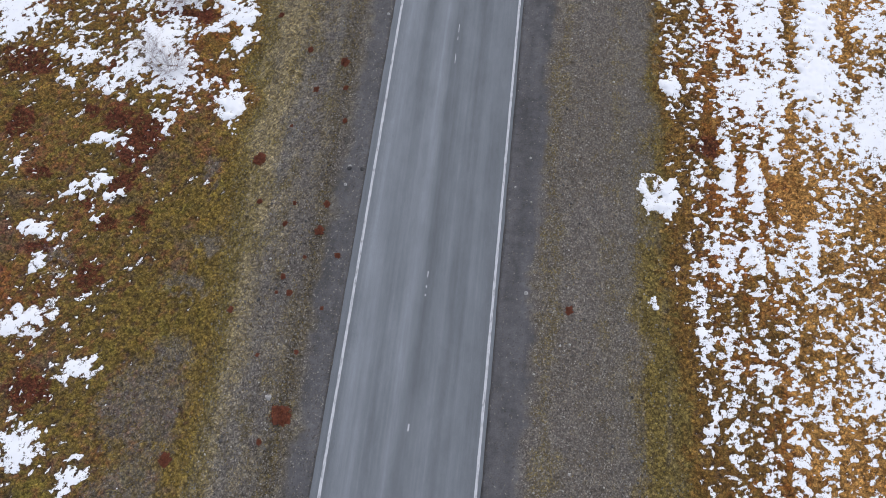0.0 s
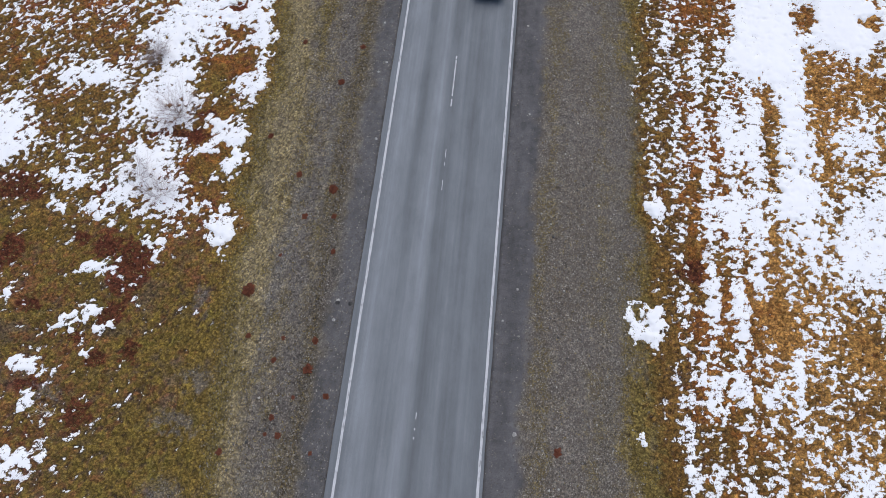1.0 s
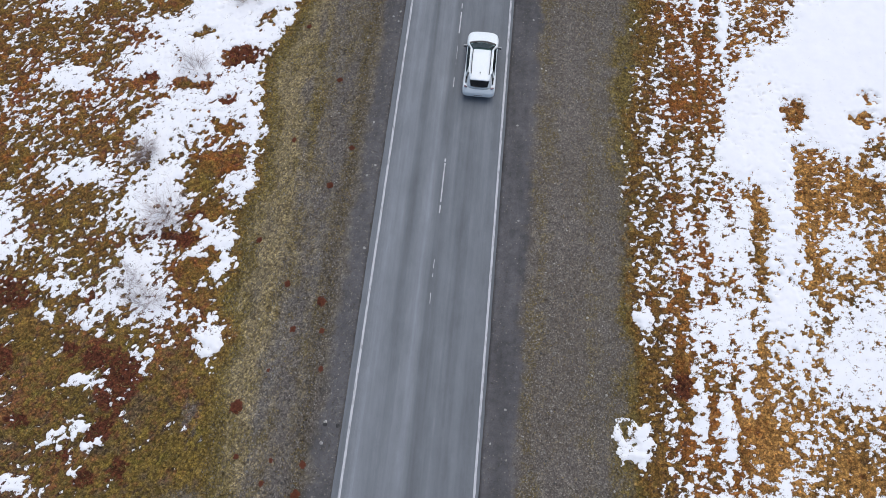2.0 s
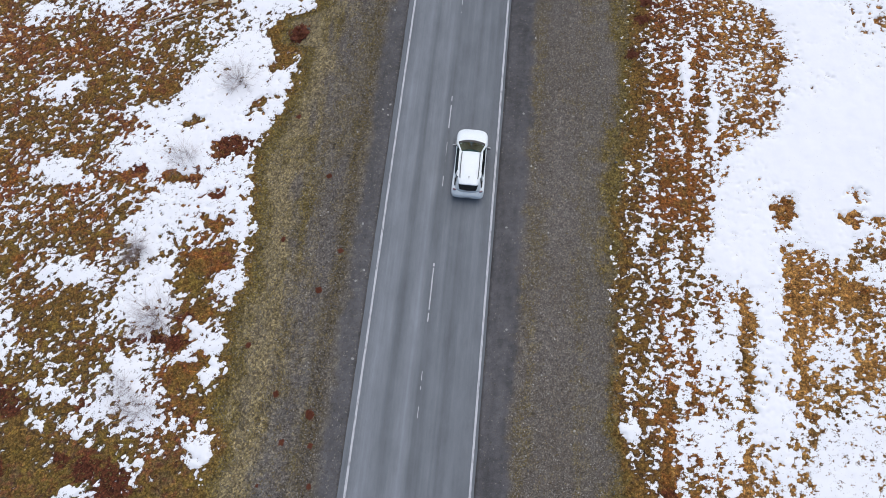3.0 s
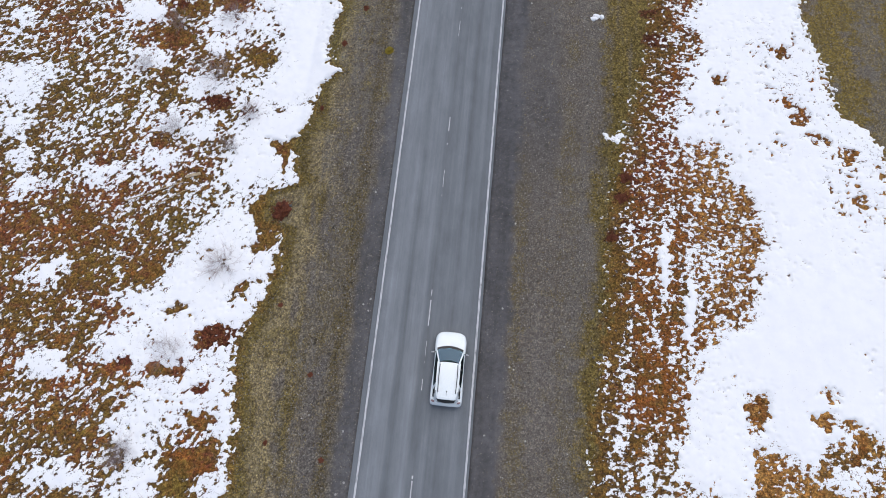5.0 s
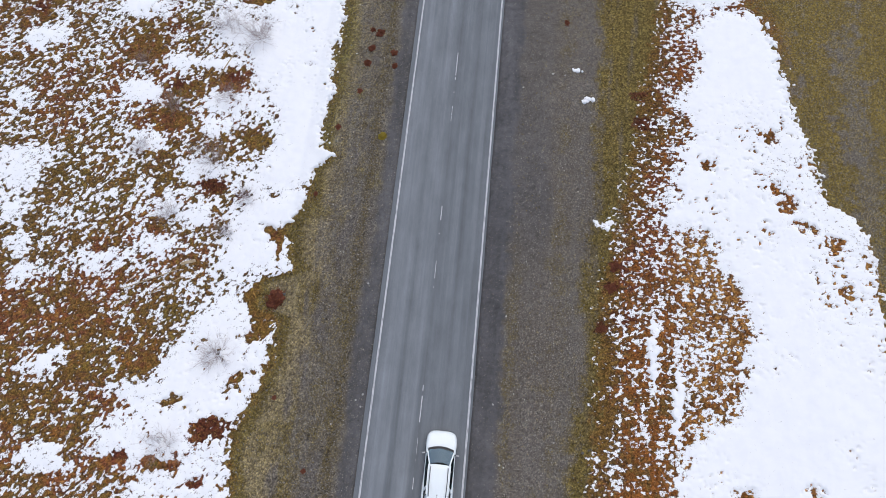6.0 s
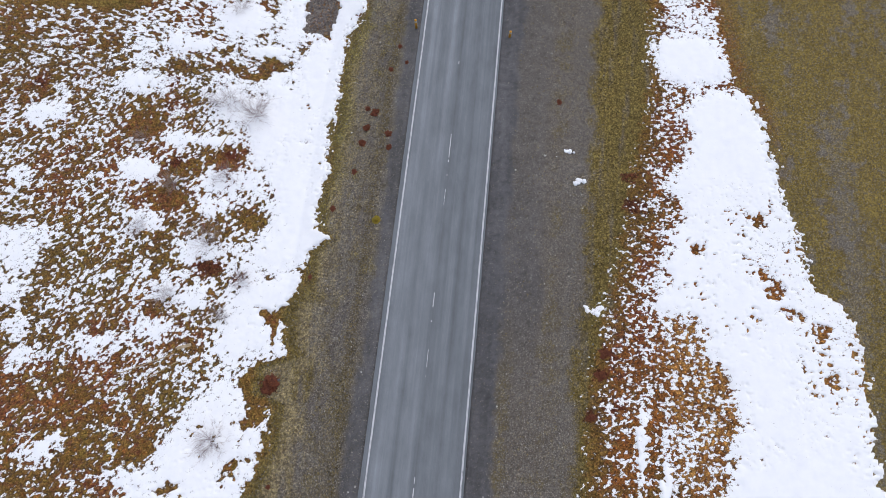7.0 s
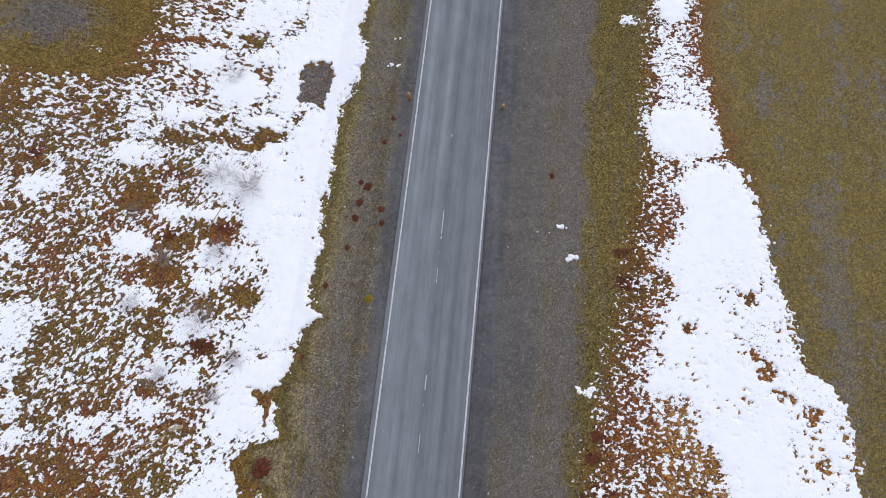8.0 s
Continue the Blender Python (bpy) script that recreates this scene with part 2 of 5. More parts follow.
def tri_mesh(name, co, tris, mat):
    """A mesh from arrays: co (n, 3), tris (m, 3)."""
    me = bpy.data.meshes.new(name)
    me.vertices.add(len(co))
    me.vertices.foreach_set("co", np.asarray(co, np.float32).ravel())
    me.loops.add(3 * len(tris))
    me.loops.foreach_set("vertex_index", np.asarray(tris, np.int32).ravel())
    me.polygons.add(len(tris))
    me.polygons.foreach_set("loop_start", np.arange(0, 3 * len(tris), 3, dtype=np.int32))
    me.materials.append(mat)
    me.update(calc_edges=True)
    return new(name, me)


def box(bm, cx, cy, cz, sx, sy, sz, bevel=0.0, m=None):
    made = bmesh.ops.create_cube(bm, size=1.0)["verts"]
    for v in made:
        v.co = Vector((v.co.x * sx + cx, v.co.y * sy + cy, v.co.z * sz + cz))
    if bevel:
        edges = {e for v in made for e in v.link_edges}
        made = bmesh.ops.bevel(bm, geom=list(edges), offset=bevel, segments=2, affect="EDGES", profile=0.5)["verts"]
    if m:
        bmesh.ops.transform(bm, matrix=m, verts=made)
    return made


def beam(bm, a, b, wide, deep, across=(1, 0, 0)):
    """A four-sided bar from a to b."""
    a, b = Vector(a), Vector(b)
    d = (b - a).normalized()
    s = Vector(across)
    s = (s - d * s.dot(d)).normalized()
    u = d.cross(s)
    ring = [[bm.verts.new(p + s * i * wide / 2 + u * j * deep / 2) for i, j in ((-1, -1), (1, -1), (1, 1), (-1, 1))] for p in (a, b)]
    for k in range(4):
        bm.faces.new((ring[0][k], ring[0][(k + 1) % 4], ring[1][(k + 1) % 4], ring[1][k]))
    bm.faces.new(ring[0][::-1]), bm.faces.new(ring[1])


def loft(bm, rings, caps=True):
    vs = [[bm.verts.new(p) for p in r] for r in rings]
    for a, b in zip(vs, vs[1:]):
        for k in range(len(a)):
            bm.faces.new((a[k], a[(k + 1) % len(a)], b[(k + 1) % len(a)], b[k]))
    if caps:
        bm.faces.new(vs[0][::-1]), bm.faces.new(vs[-1])


def soften(ob, levels=2):
    md = ob.modifiers.new("soften", "SUBSURF")
    md.levels = md.render_levels = levels


# ---- noise over arrays ----
def lattice(ix, iy, seed):
    h = (ix * 374761393 + iy * 668265263 + seed * 974711) & 0xFFFFFFFF
    h = ((h ^ (h >> 13)) * 1274126177) & 0xFFFFFFFF
    return ((h ^ (h >> 16)) & 0xFFFF) / 65535.0


def perlin(x, y, seed=0):
    ix, iy = np.floor(x).astype(np.int64), np.floor(y).astype(np.int64)
    fx, fy = x - ix, y - iy
    ux, uy = fx * fx * fx * (fx * (6 * fx - 15) + 10), fy * fy * fy * (fy * (6 * fy - 15) + 10)

    def corner(i, j):
        a = lattice(ix + i, iy + j, seed) * 2 * np.pi
        return np.cos(a) * (fx - i) + np.sin(a) * (fy - j)

    low = corner(0, 0) * (1 - ux) + corner(1, 0) * ux
    high = corner(0, 1) * (1 - ux) + corner(1, 1) * ux
    return 1.5 * (low * (1 - uy) + high * uy)


def layered(x, y, octaves, seed=0):
    """Sum of (frequency, weight) layers, about -1 to 1."""
    total = sum(w * perlin(x * f, y * f, seed + k) for k, (f, w) in enumerate(octaves))
    return total / math.sqrt(sum(w * w for _, w in octaves))


def smooth(a, b, v):
    t = np.clip((v - a) / (b - a), 0, 1)
    return t * t * (3 - 2 * t)


# ---- plan of the land (x across the road, y along it) ----
PROFILE_X = (-3000, -60, -30, -17, -14, -11.3, -10, -9, -7, -5.9, -4.6, -3.7, -3.58, 3.4, 3.53, 5.5, 7, 9, 10.7, 14, 22, 27, 60, 3000)
PROFILE_Z = (-2.5, -1.9, -1.8, -1.75, -1.8, -1.65, -1.25, -0.9, -0.6, -0.28, -0.1, -0.012, -0.3, -0.3, -0.012, -0.04, -0.05, -0.5, -0.85, -0.95, -0.87, -0.55, -0.4, -1.0)
WEST_EDGE = ((-20, 1.4, 5.6, 10.4, 12.4, 14.6, 16.7, 18.5, 20.6, 22, 23.8, 26, 29, 31.4, 33.6, 35.1, 37.9, 41.2, 41.6, 43.6, 44.7, 46.4, 48, 50.4, 52.7, 54, 54.9, 57.5, 59.6, 62.6, 66.9, 69.5, 72.4, 75.2, 78.2, 81.4, 84.6, 100),
             (-8.8, -9.8, -10.4, -10.7, -11.2, -10.7, -11.9, -11.3, -11.8, -12, -11.1, -11.5, -11.7, -12.5, -12.3, -11.6, -10.8, -10.8, -12.4, -12.8, -10.2, -10.9, -11.4, -10.2, -10.3, -8.7, -9.9, -10.2, -9.6, -10.1, -9.9, -10.2, -10, -9.0, -8.6, -9.6, -9.3, -9))
EAST_EDGE = ((-20, -1, 1, 4, 7, 10.5, 12, 14, 17, 20, 24, 30, 33, 36, 41.4, 45.7, 48.5, 51, 54.6, 58.7, 63, 67.8, 71.6, 75, 79, 83, 85, 100),
             (12.6, 12.6, 12.5, 12.0, 11.6, 11.6, 11.4, 11.5, 11.2, 11.0, 11.1, 11.2, 11.5, 11.8, 12.0, 12.1, 12.8, 13.5, 14.1, 14.7, 15.2, 16.2, 16.9, 16.8, 16.6, 17.3, 16.8, 17))
EAST_TURF = ((-20, -1, 3.5, 8, 16, 23, 28, 35, 41, 47, 52, 63, 74, 85), (10.4, 10.4, 10.1, 10.4, 10.7, 10.8, 10.2, 10.4, 10.9, 11.0, 11.3, 11.8, 11.8, 12.1))
EAST_FAR = ((-20, 36, 40, 45, 48.5, 50.4, 52.4, 53.5, 55.1, 57.5, 60.4, 63.7, 66.1, 69.7, 71.2, 74.4, 77.3, 80.8, 83.9, 87.8, 100),
            (60, 40, 31.9, 32.2, 32.2, 31.8, 31.3, 29.4, 28.5, 28.1, 27.1, 26.6, 26.0, 25.4, 24.5, 23.4, 23.2, 22.4, 22, 22.6, 22.4))
# outlines of the deep drifts
BANK_NORTH = [(-7, 87.2), (-14.7, 86), (-15.2, 80.7), (-16.6, 78), (-16.6, 75.5), (-14.6, 73.1), (-11.9, 73), (-14.3, 70.2), (-13.7, 68), (-15.3, 66), (-17.3, 63.6), (-16.3, 61.1), (-14.3, 58.8), (-13.4, 55.6), (-14.2, 53.2), (-14.6, 50.9), (-6.1, 52.4), (-7.3, 66.8)]
BANK_BEND = [(-13.5, 50.4), (-14.7, 49.6), (-15.7, 47), (-16.5, 44.7), (-14.9, 43), (-13.9, 44.1), (-12.1, 44.5), (-8.3, 44.5), (-9.6, 51.6)]
BANK_MIDDLE = [(-13.7, 42.5), (-16.8, 40.5), (-17.8, 38.6), (-18, 36), (-19.2, 34.4), (-20.3, 31), (-12.6, 31.8), (-9.5, 41.2), (-10.7, 41.5), (-12.5, 38.9), (-13, 40.9)]
BANK_SOUTH = [(-15, 42.2), (-15.3, 39.8), (-17.5, 37.2), (-19, 35.3), (-21.2, 33.3), (-22.1, 31.6), (-20.4, 30.3), (-18.2, 30.7), (-17.2, 32.9), (-15.4, 33.5), (-14.1, 34.5), (-13.8, 36.5), (-12.8, 37.7), (-11.7, 36), (-9, 37.2), (-9.9, 41.9), (-10.8, 41.3), (-12.4, 39.5)]
DRIFT_RIM = [(-12.1, 32.5), (-10.7, 26), (-10.8, 22.8), (-12, 21.9), (-12.8, 24.4), (-12.7, 26.6), (-14, 28.8), (-16, 27.8), (-16.9, 25.8), (-18.9, 26.3), (-19.6, 27.4), (-17.5, 29.6), (-15.8, 31.6), (-14.2, 31.1)]
DRIFT_SHRUB = [(-19.7, 23.3), (-16.6, 24.7), (-15.6, 22.7), (-15.8, 21.3), (-17.6, 20.3), (-19, 21.6)]
DRIFT_FOOT = [(-14.2, 20.7), (-11.3, 21.7), (-11.3, 20), (-12.2, 18.9), (-11.1, 17.8), (-12, 16.4), (-13.3, 18.2), (-15, 19.7)]
DRIFT_LOW = [(-18.5, 17.7), (-16.5, 18.9), (-15.9, 17.3), (-14.2, 16.4), (-13.9, 14.3), (-15.4, 13.8), (-17.2, 15.3), (-18.8, 15.4), (-19.1, 16.3)]
DRIFT_TAIL = [(-13.2, 15.1), (-12.3, 15.8), (-10.6, 14.5), (-11.7, 12.8), (-13.1, 13.6)]
ROW_FIELD = [(-31.3, 80.9), (-27.3, 84.6), (-14.7, 86), (-15.2, 79.4), (-14.9, 70.4), (-14.5, 67.1), (-15.8, 63.8), (-20.3, 66), (-24.5, 66.9), (-27.8, 69.6), (-32.4, 71.2), (-30.2, 74.7)]
WET_GRAVEL = [(-14.3, 77), (-12, 77.7), (-11.4, 75.4), (-12, 73.3), (-14.4, 73.4), (-14.4, 75.2)]
EAST_NORTH = [(20.4, 69.4), (24.4, 70.3), (30, 69.6), (36.7, 56.8), (36.5, 44.7), (23, 44), (22, 46.8), (20.8, 48.5), (20.4, 50.3), (17.1, 50.9), (17.8, 54.9), (19.3, 59.7), (18.2, 60.7), (19.7, 63.6), (20.4, 66.1), (19.6, 67.9)]
EAST_MIDDLE = [(20.6, 49.7), (22.7, 47), (23.2, 43.6), (22.5, 40.3), (21.9, 37.7), (20, 36.6), (18.6, 34.6), (17.4, 32.7), (17.1, 29.2), (16.2, 27.1), (19.5, 27.5), (21.3, 29.3), (25.5, 30.4), (33.9, 31.9), (41.5, 52.7), (29.3, 52.5)]
EAST_SOUTH = [(17, 30.1), (16.3, 27.1), (18, 26.4), (19.2, 25.3), (19.6, 26.1), (20.7, 26.8), (20.7, 29), (22.3, 29.5), (23.1, 29.3), (24.5, 29.2), (25.6, 30.7), (28.8, 31.7), (29.4, 35.4), (18.8, 34.5)]
EAST_PATCH = [(17.8, 75.4), (20.6, 75.9), (22.8, 74.7), (23.1, 72.2), (21.1, 70.8), (18.7, 71.1), (17.3, 72.2), (17, 73.9)]
EAST_SPILL = [(17.7, 83.5), (20.8, 83.2), (21.2, 79.5), (22.9, 77.3), (20.6, 75.8), (17.8, 75.6), (18.1, 79.2)]
EAST_LANE = [(17, 29), (21.2, 29.4), (20.6, 26.9), (20.7, 24.3), (20.5, 20.7), (20.6, 18.4), (20.9, 16.8), (20.5, 14.7), (19.4, 15.4), (19.1, 17.6), (18.5, 18.5), (19.1, 20.6), (19.6, 23.4), (19.4, 25.7), (19.2, 27.1), (16.9, 27)]
BLOCK_PALE = [(22.4, 24.3), (24.4, 24.5), (24.3, 22.8), (23.2, 21.9), (22.2, 22.6)]
BLOCK_WIDE = [(22.4, 20.7), (23, 19.2), (25.8, 19.8), (24.8, 13.5), (22.7, 14.3), (21.4, 15.2), (22, 17.5), (21.7, 19.8)]
BLOCK_ROW = [(15.2, 18.5), (17.3, 19.1), (17.6, 16.4), (16.4, 15.6), (15.1, 16.4)]
BLOCK_SLIM = [(15.6, 25), (18.1, 25.6), (18.5, 24.1), (17.4, 20.4), (16.5, 21.3), (15.6, 23.1)]
BLOCK_NEAR = [(20, 4.6), (22.6, 5), (22.2, 1.9), (20.7, 1.2), (20.2, 2.7)]
BLOCK_EDGE = [(18.2, 9), (19.3, 9.7), (19.5, 8.6), (18.7, 7.3), (18.1, 7.8)]
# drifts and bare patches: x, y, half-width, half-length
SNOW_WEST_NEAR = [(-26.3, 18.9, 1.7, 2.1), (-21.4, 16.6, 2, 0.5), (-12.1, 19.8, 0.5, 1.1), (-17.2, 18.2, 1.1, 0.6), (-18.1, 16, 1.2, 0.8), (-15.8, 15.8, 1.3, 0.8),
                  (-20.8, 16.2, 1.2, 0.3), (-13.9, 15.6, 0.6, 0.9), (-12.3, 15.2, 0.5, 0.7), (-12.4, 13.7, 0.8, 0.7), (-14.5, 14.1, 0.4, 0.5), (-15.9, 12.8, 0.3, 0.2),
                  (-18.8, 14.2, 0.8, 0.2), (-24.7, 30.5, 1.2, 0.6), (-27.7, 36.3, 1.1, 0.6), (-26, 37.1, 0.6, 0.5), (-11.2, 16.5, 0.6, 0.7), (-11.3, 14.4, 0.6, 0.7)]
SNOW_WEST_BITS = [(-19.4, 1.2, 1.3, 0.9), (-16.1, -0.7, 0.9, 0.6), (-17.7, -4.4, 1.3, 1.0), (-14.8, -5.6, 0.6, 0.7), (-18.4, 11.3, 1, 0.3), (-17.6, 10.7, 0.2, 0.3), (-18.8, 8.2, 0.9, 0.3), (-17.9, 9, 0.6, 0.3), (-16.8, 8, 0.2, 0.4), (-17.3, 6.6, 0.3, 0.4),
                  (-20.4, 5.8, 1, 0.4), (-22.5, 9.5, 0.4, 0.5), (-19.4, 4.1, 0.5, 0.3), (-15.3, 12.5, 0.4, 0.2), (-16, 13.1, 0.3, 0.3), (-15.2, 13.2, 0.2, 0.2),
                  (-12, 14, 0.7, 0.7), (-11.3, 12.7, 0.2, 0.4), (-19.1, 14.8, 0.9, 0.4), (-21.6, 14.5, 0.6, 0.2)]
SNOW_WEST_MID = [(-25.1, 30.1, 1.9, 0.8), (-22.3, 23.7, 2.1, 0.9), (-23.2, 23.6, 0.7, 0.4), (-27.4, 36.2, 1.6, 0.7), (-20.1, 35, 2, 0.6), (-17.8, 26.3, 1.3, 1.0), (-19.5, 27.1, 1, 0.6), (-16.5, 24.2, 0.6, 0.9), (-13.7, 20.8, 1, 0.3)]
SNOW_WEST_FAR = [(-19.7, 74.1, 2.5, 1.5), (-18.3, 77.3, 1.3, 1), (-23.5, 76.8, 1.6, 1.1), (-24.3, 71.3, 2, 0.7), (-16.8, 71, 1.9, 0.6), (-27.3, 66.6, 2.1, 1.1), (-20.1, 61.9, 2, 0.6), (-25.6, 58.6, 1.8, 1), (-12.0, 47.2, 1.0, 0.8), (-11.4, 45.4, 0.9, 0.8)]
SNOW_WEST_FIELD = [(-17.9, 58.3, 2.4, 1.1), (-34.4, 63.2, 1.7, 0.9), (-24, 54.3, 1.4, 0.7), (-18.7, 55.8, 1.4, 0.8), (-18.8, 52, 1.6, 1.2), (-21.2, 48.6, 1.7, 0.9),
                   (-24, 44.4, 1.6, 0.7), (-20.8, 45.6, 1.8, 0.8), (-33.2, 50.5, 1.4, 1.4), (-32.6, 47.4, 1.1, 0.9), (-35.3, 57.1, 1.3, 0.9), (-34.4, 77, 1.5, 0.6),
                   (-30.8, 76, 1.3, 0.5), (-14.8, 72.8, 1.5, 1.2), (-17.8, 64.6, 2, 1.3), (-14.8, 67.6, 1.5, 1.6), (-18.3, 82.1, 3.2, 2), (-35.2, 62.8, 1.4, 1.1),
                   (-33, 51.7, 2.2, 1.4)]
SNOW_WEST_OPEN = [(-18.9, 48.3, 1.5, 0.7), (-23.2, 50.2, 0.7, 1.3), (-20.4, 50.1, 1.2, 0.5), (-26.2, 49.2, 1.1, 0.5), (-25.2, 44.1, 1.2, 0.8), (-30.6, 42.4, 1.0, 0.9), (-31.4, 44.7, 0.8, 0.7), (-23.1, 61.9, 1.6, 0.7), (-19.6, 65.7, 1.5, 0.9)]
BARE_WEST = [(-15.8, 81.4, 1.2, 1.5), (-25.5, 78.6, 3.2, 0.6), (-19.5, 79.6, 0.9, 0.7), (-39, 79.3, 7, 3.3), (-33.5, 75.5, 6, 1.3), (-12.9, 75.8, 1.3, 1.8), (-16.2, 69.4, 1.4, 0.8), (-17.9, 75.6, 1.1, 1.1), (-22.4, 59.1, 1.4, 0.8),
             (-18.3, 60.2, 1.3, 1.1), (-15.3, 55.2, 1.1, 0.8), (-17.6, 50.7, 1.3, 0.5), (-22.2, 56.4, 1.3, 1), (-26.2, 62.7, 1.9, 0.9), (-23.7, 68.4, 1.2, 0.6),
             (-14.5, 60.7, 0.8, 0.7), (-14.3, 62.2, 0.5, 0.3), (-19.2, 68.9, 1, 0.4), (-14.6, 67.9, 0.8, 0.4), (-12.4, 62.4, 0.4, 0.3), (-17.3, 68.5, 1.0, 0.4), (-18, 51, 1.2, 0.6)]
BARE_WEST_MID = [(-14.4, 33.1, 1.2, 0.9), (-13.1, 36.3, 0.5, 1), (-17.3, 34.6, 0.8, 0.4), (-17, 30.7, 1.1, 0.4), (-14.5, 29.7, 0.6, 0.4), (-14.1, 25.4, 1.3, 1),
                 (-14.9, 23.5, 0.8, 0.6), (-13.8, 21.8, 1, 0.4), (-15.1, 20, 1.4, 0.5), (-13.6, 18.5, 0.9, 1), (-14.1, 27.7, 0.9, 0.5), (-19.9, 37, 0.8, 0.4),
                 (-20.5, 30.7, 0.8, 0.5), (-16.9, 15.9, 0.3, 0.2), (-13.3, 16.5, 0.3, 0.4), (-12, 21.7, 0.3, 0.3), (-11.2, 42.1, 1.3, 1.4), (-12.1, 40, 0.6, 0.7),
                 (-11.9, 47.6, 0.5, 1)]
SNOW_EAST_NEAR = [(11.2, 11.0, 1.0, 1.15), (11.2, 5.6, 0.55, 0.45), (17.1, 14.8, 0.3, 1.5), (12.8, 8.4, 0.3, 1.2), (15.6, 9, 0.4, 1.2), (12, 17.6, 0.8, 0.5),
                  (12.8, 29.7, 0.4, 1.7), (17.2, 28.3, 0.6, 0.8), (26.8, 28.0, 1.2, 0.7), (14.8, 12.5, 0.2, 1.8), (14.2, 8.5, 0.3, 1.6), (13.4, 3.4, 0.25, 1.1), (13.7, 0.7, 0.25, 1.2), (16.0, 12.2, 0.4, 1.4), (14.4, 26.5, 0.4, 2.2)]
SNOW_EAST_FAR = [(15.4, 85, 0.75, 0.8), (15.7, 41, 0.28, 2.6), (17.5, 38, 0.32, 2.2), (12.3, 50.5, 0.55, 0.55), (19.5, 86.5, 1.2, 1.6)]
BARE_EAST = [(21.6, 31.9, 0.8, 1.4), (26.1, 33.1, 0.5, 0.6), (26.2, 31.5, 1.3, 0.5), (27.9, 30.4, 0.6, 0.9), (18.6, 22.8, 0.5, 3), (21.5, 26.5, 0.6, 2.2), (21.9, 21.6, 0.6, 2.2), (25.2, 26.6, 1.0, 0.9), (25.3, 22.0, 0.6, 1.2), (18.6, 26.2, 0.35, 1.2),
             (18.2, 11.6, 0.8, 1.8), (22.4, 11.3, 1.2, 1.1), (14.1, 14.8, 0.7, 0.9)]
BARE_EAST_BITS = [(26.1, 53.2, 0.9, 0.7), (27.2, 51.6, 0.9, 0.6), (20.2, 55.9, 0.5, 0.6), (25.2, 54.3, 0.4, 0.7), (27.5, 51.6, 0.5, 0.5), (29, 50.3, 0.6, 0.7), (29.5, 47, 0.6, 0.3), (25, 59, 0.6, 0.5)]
WEST_BANK = (BANK_NORTH, BANK_BEND, BANK_MIDDLE, BANK_SOUTH)
WEST_DRIFTS = (DRIFT_RIM, DRIFT_SHRUB, DRIFT_FOOT, DRIFT_LOW, DRIFT_TAIL)
EAST_DEEP = (EAST_NORTH, EAST_MIDDLE, EAST_SOUTH, EAST_PATCH)
EAST_BLOCKS = (EAST_SPILL, BLOCK_PALE, BLOCK_WIDE, BLOCK_ROW, BLOCK_SLIM, BLOCK_NEAR, BLOCK_EDGE)
RED_MOSS = [(-13.6, 33.4, 1, 0.8), (-16.4, 20, 1.6, 0.4), (-14.4, 29.2, 0.5, 0.5), (-11.5, 42.9, 0.5, 0.5), (13.7, 14.2, 0.7, 0.6), (-24.4, 15.6, 1.4, 0.8),
            (-18, -2, 1, 0.8), (-15.5, 49.8, 0.8, 0.6), (13.3, 47.2, 0.6, 0.5), (12.9, 45.6, 0.4, 0.3), (13.7, 43.4, 0.8, 0.5), (12.3, 42.5, 0.4, 0.4),
            (15.1, 61.9, 0.6, 0.5), (14.9, 58.9, 0.8, 0.6), (-18, 50.8, 1.0, 0.6), (-25.1, 67.2, 0.9, 0.4), (-24.3, 64.9, 0.9, 0.4), (-22.7, 59.7, 0.8, 0.5), (-18.1, 60.9, 0.7, 0.5), (-36.2, 66, 0.6, 0.6)]
RED_MOSS_GAPS = [(-14.2, 33.1, 1.1, 0.8), (-15.4, 19.9, 1.4, 0.5), (-19.2, 16, 0.7, 0.4), (-23.2, 15.2, 0.7, 0.4), (-14.4, 29.7, 0.4, 0.3), (-19.8, 31, 0.7, 0.4), (-26.5, 36.4, 0.5, 0.4), (-14.7, 21.4, 0.7, 0.3)]
RED_MOSS_SOUTH = [(-16.4, 11.5, 0.9, 1.4), (-19.6, 13, 0.4, 0.3), (-17.9, 12.6, 0.6, 0.6), (-15.2, 7.1, 0.4, 0.5), (-23.3, 11.9, 0.6, 0.8), (-21.2, 8.9, 0.5, 0.3),
                  (-16.6, 8.9, 0.6, 0.6), (-18.3, 7.7, 0.4, 0.3), (-16.9, 3.7, 0.6, 0.6), (-19.8, 4.9, 0.6, 0.3), (-16.8, 6.5, 0.4, 0.3)]
BARE_GRAVEL = [(-39.5, 80, 5, 2.6), (-12.4, -2, 2, 2.4), (-12, -6, 1.8, 2.2), (-11.6, 6.2, 1, 0.6), (-12.3, 4, 1.3, 0.5), (-18.8, 4.7, 0.9, 0.3),
               (-12, 10.2, 0.6, 0.6), (-12.1, 0.4, 1.2, 0.9), (-11.1, -1.7, 1.0, 0.9), (-13.8, -2.2, 0.8, 0.7)]


def spots(rows, x, y, power=2.0, lean=0.0):
    """How far a place lies inside any of the ovals: 1 at their middles, 0 outside."""
    out = np.zeros_like(x)
    for cx, cy, rx, ry in rows:
        d = ((x - cx - lean * (y - cy)) / rx) ** 2 + ((y - cy) / ry) ** 2
        near = d < 6
        out[near] = np.maximum(out[near], np.exp(-0.7 * d[near] ** power))
    return out


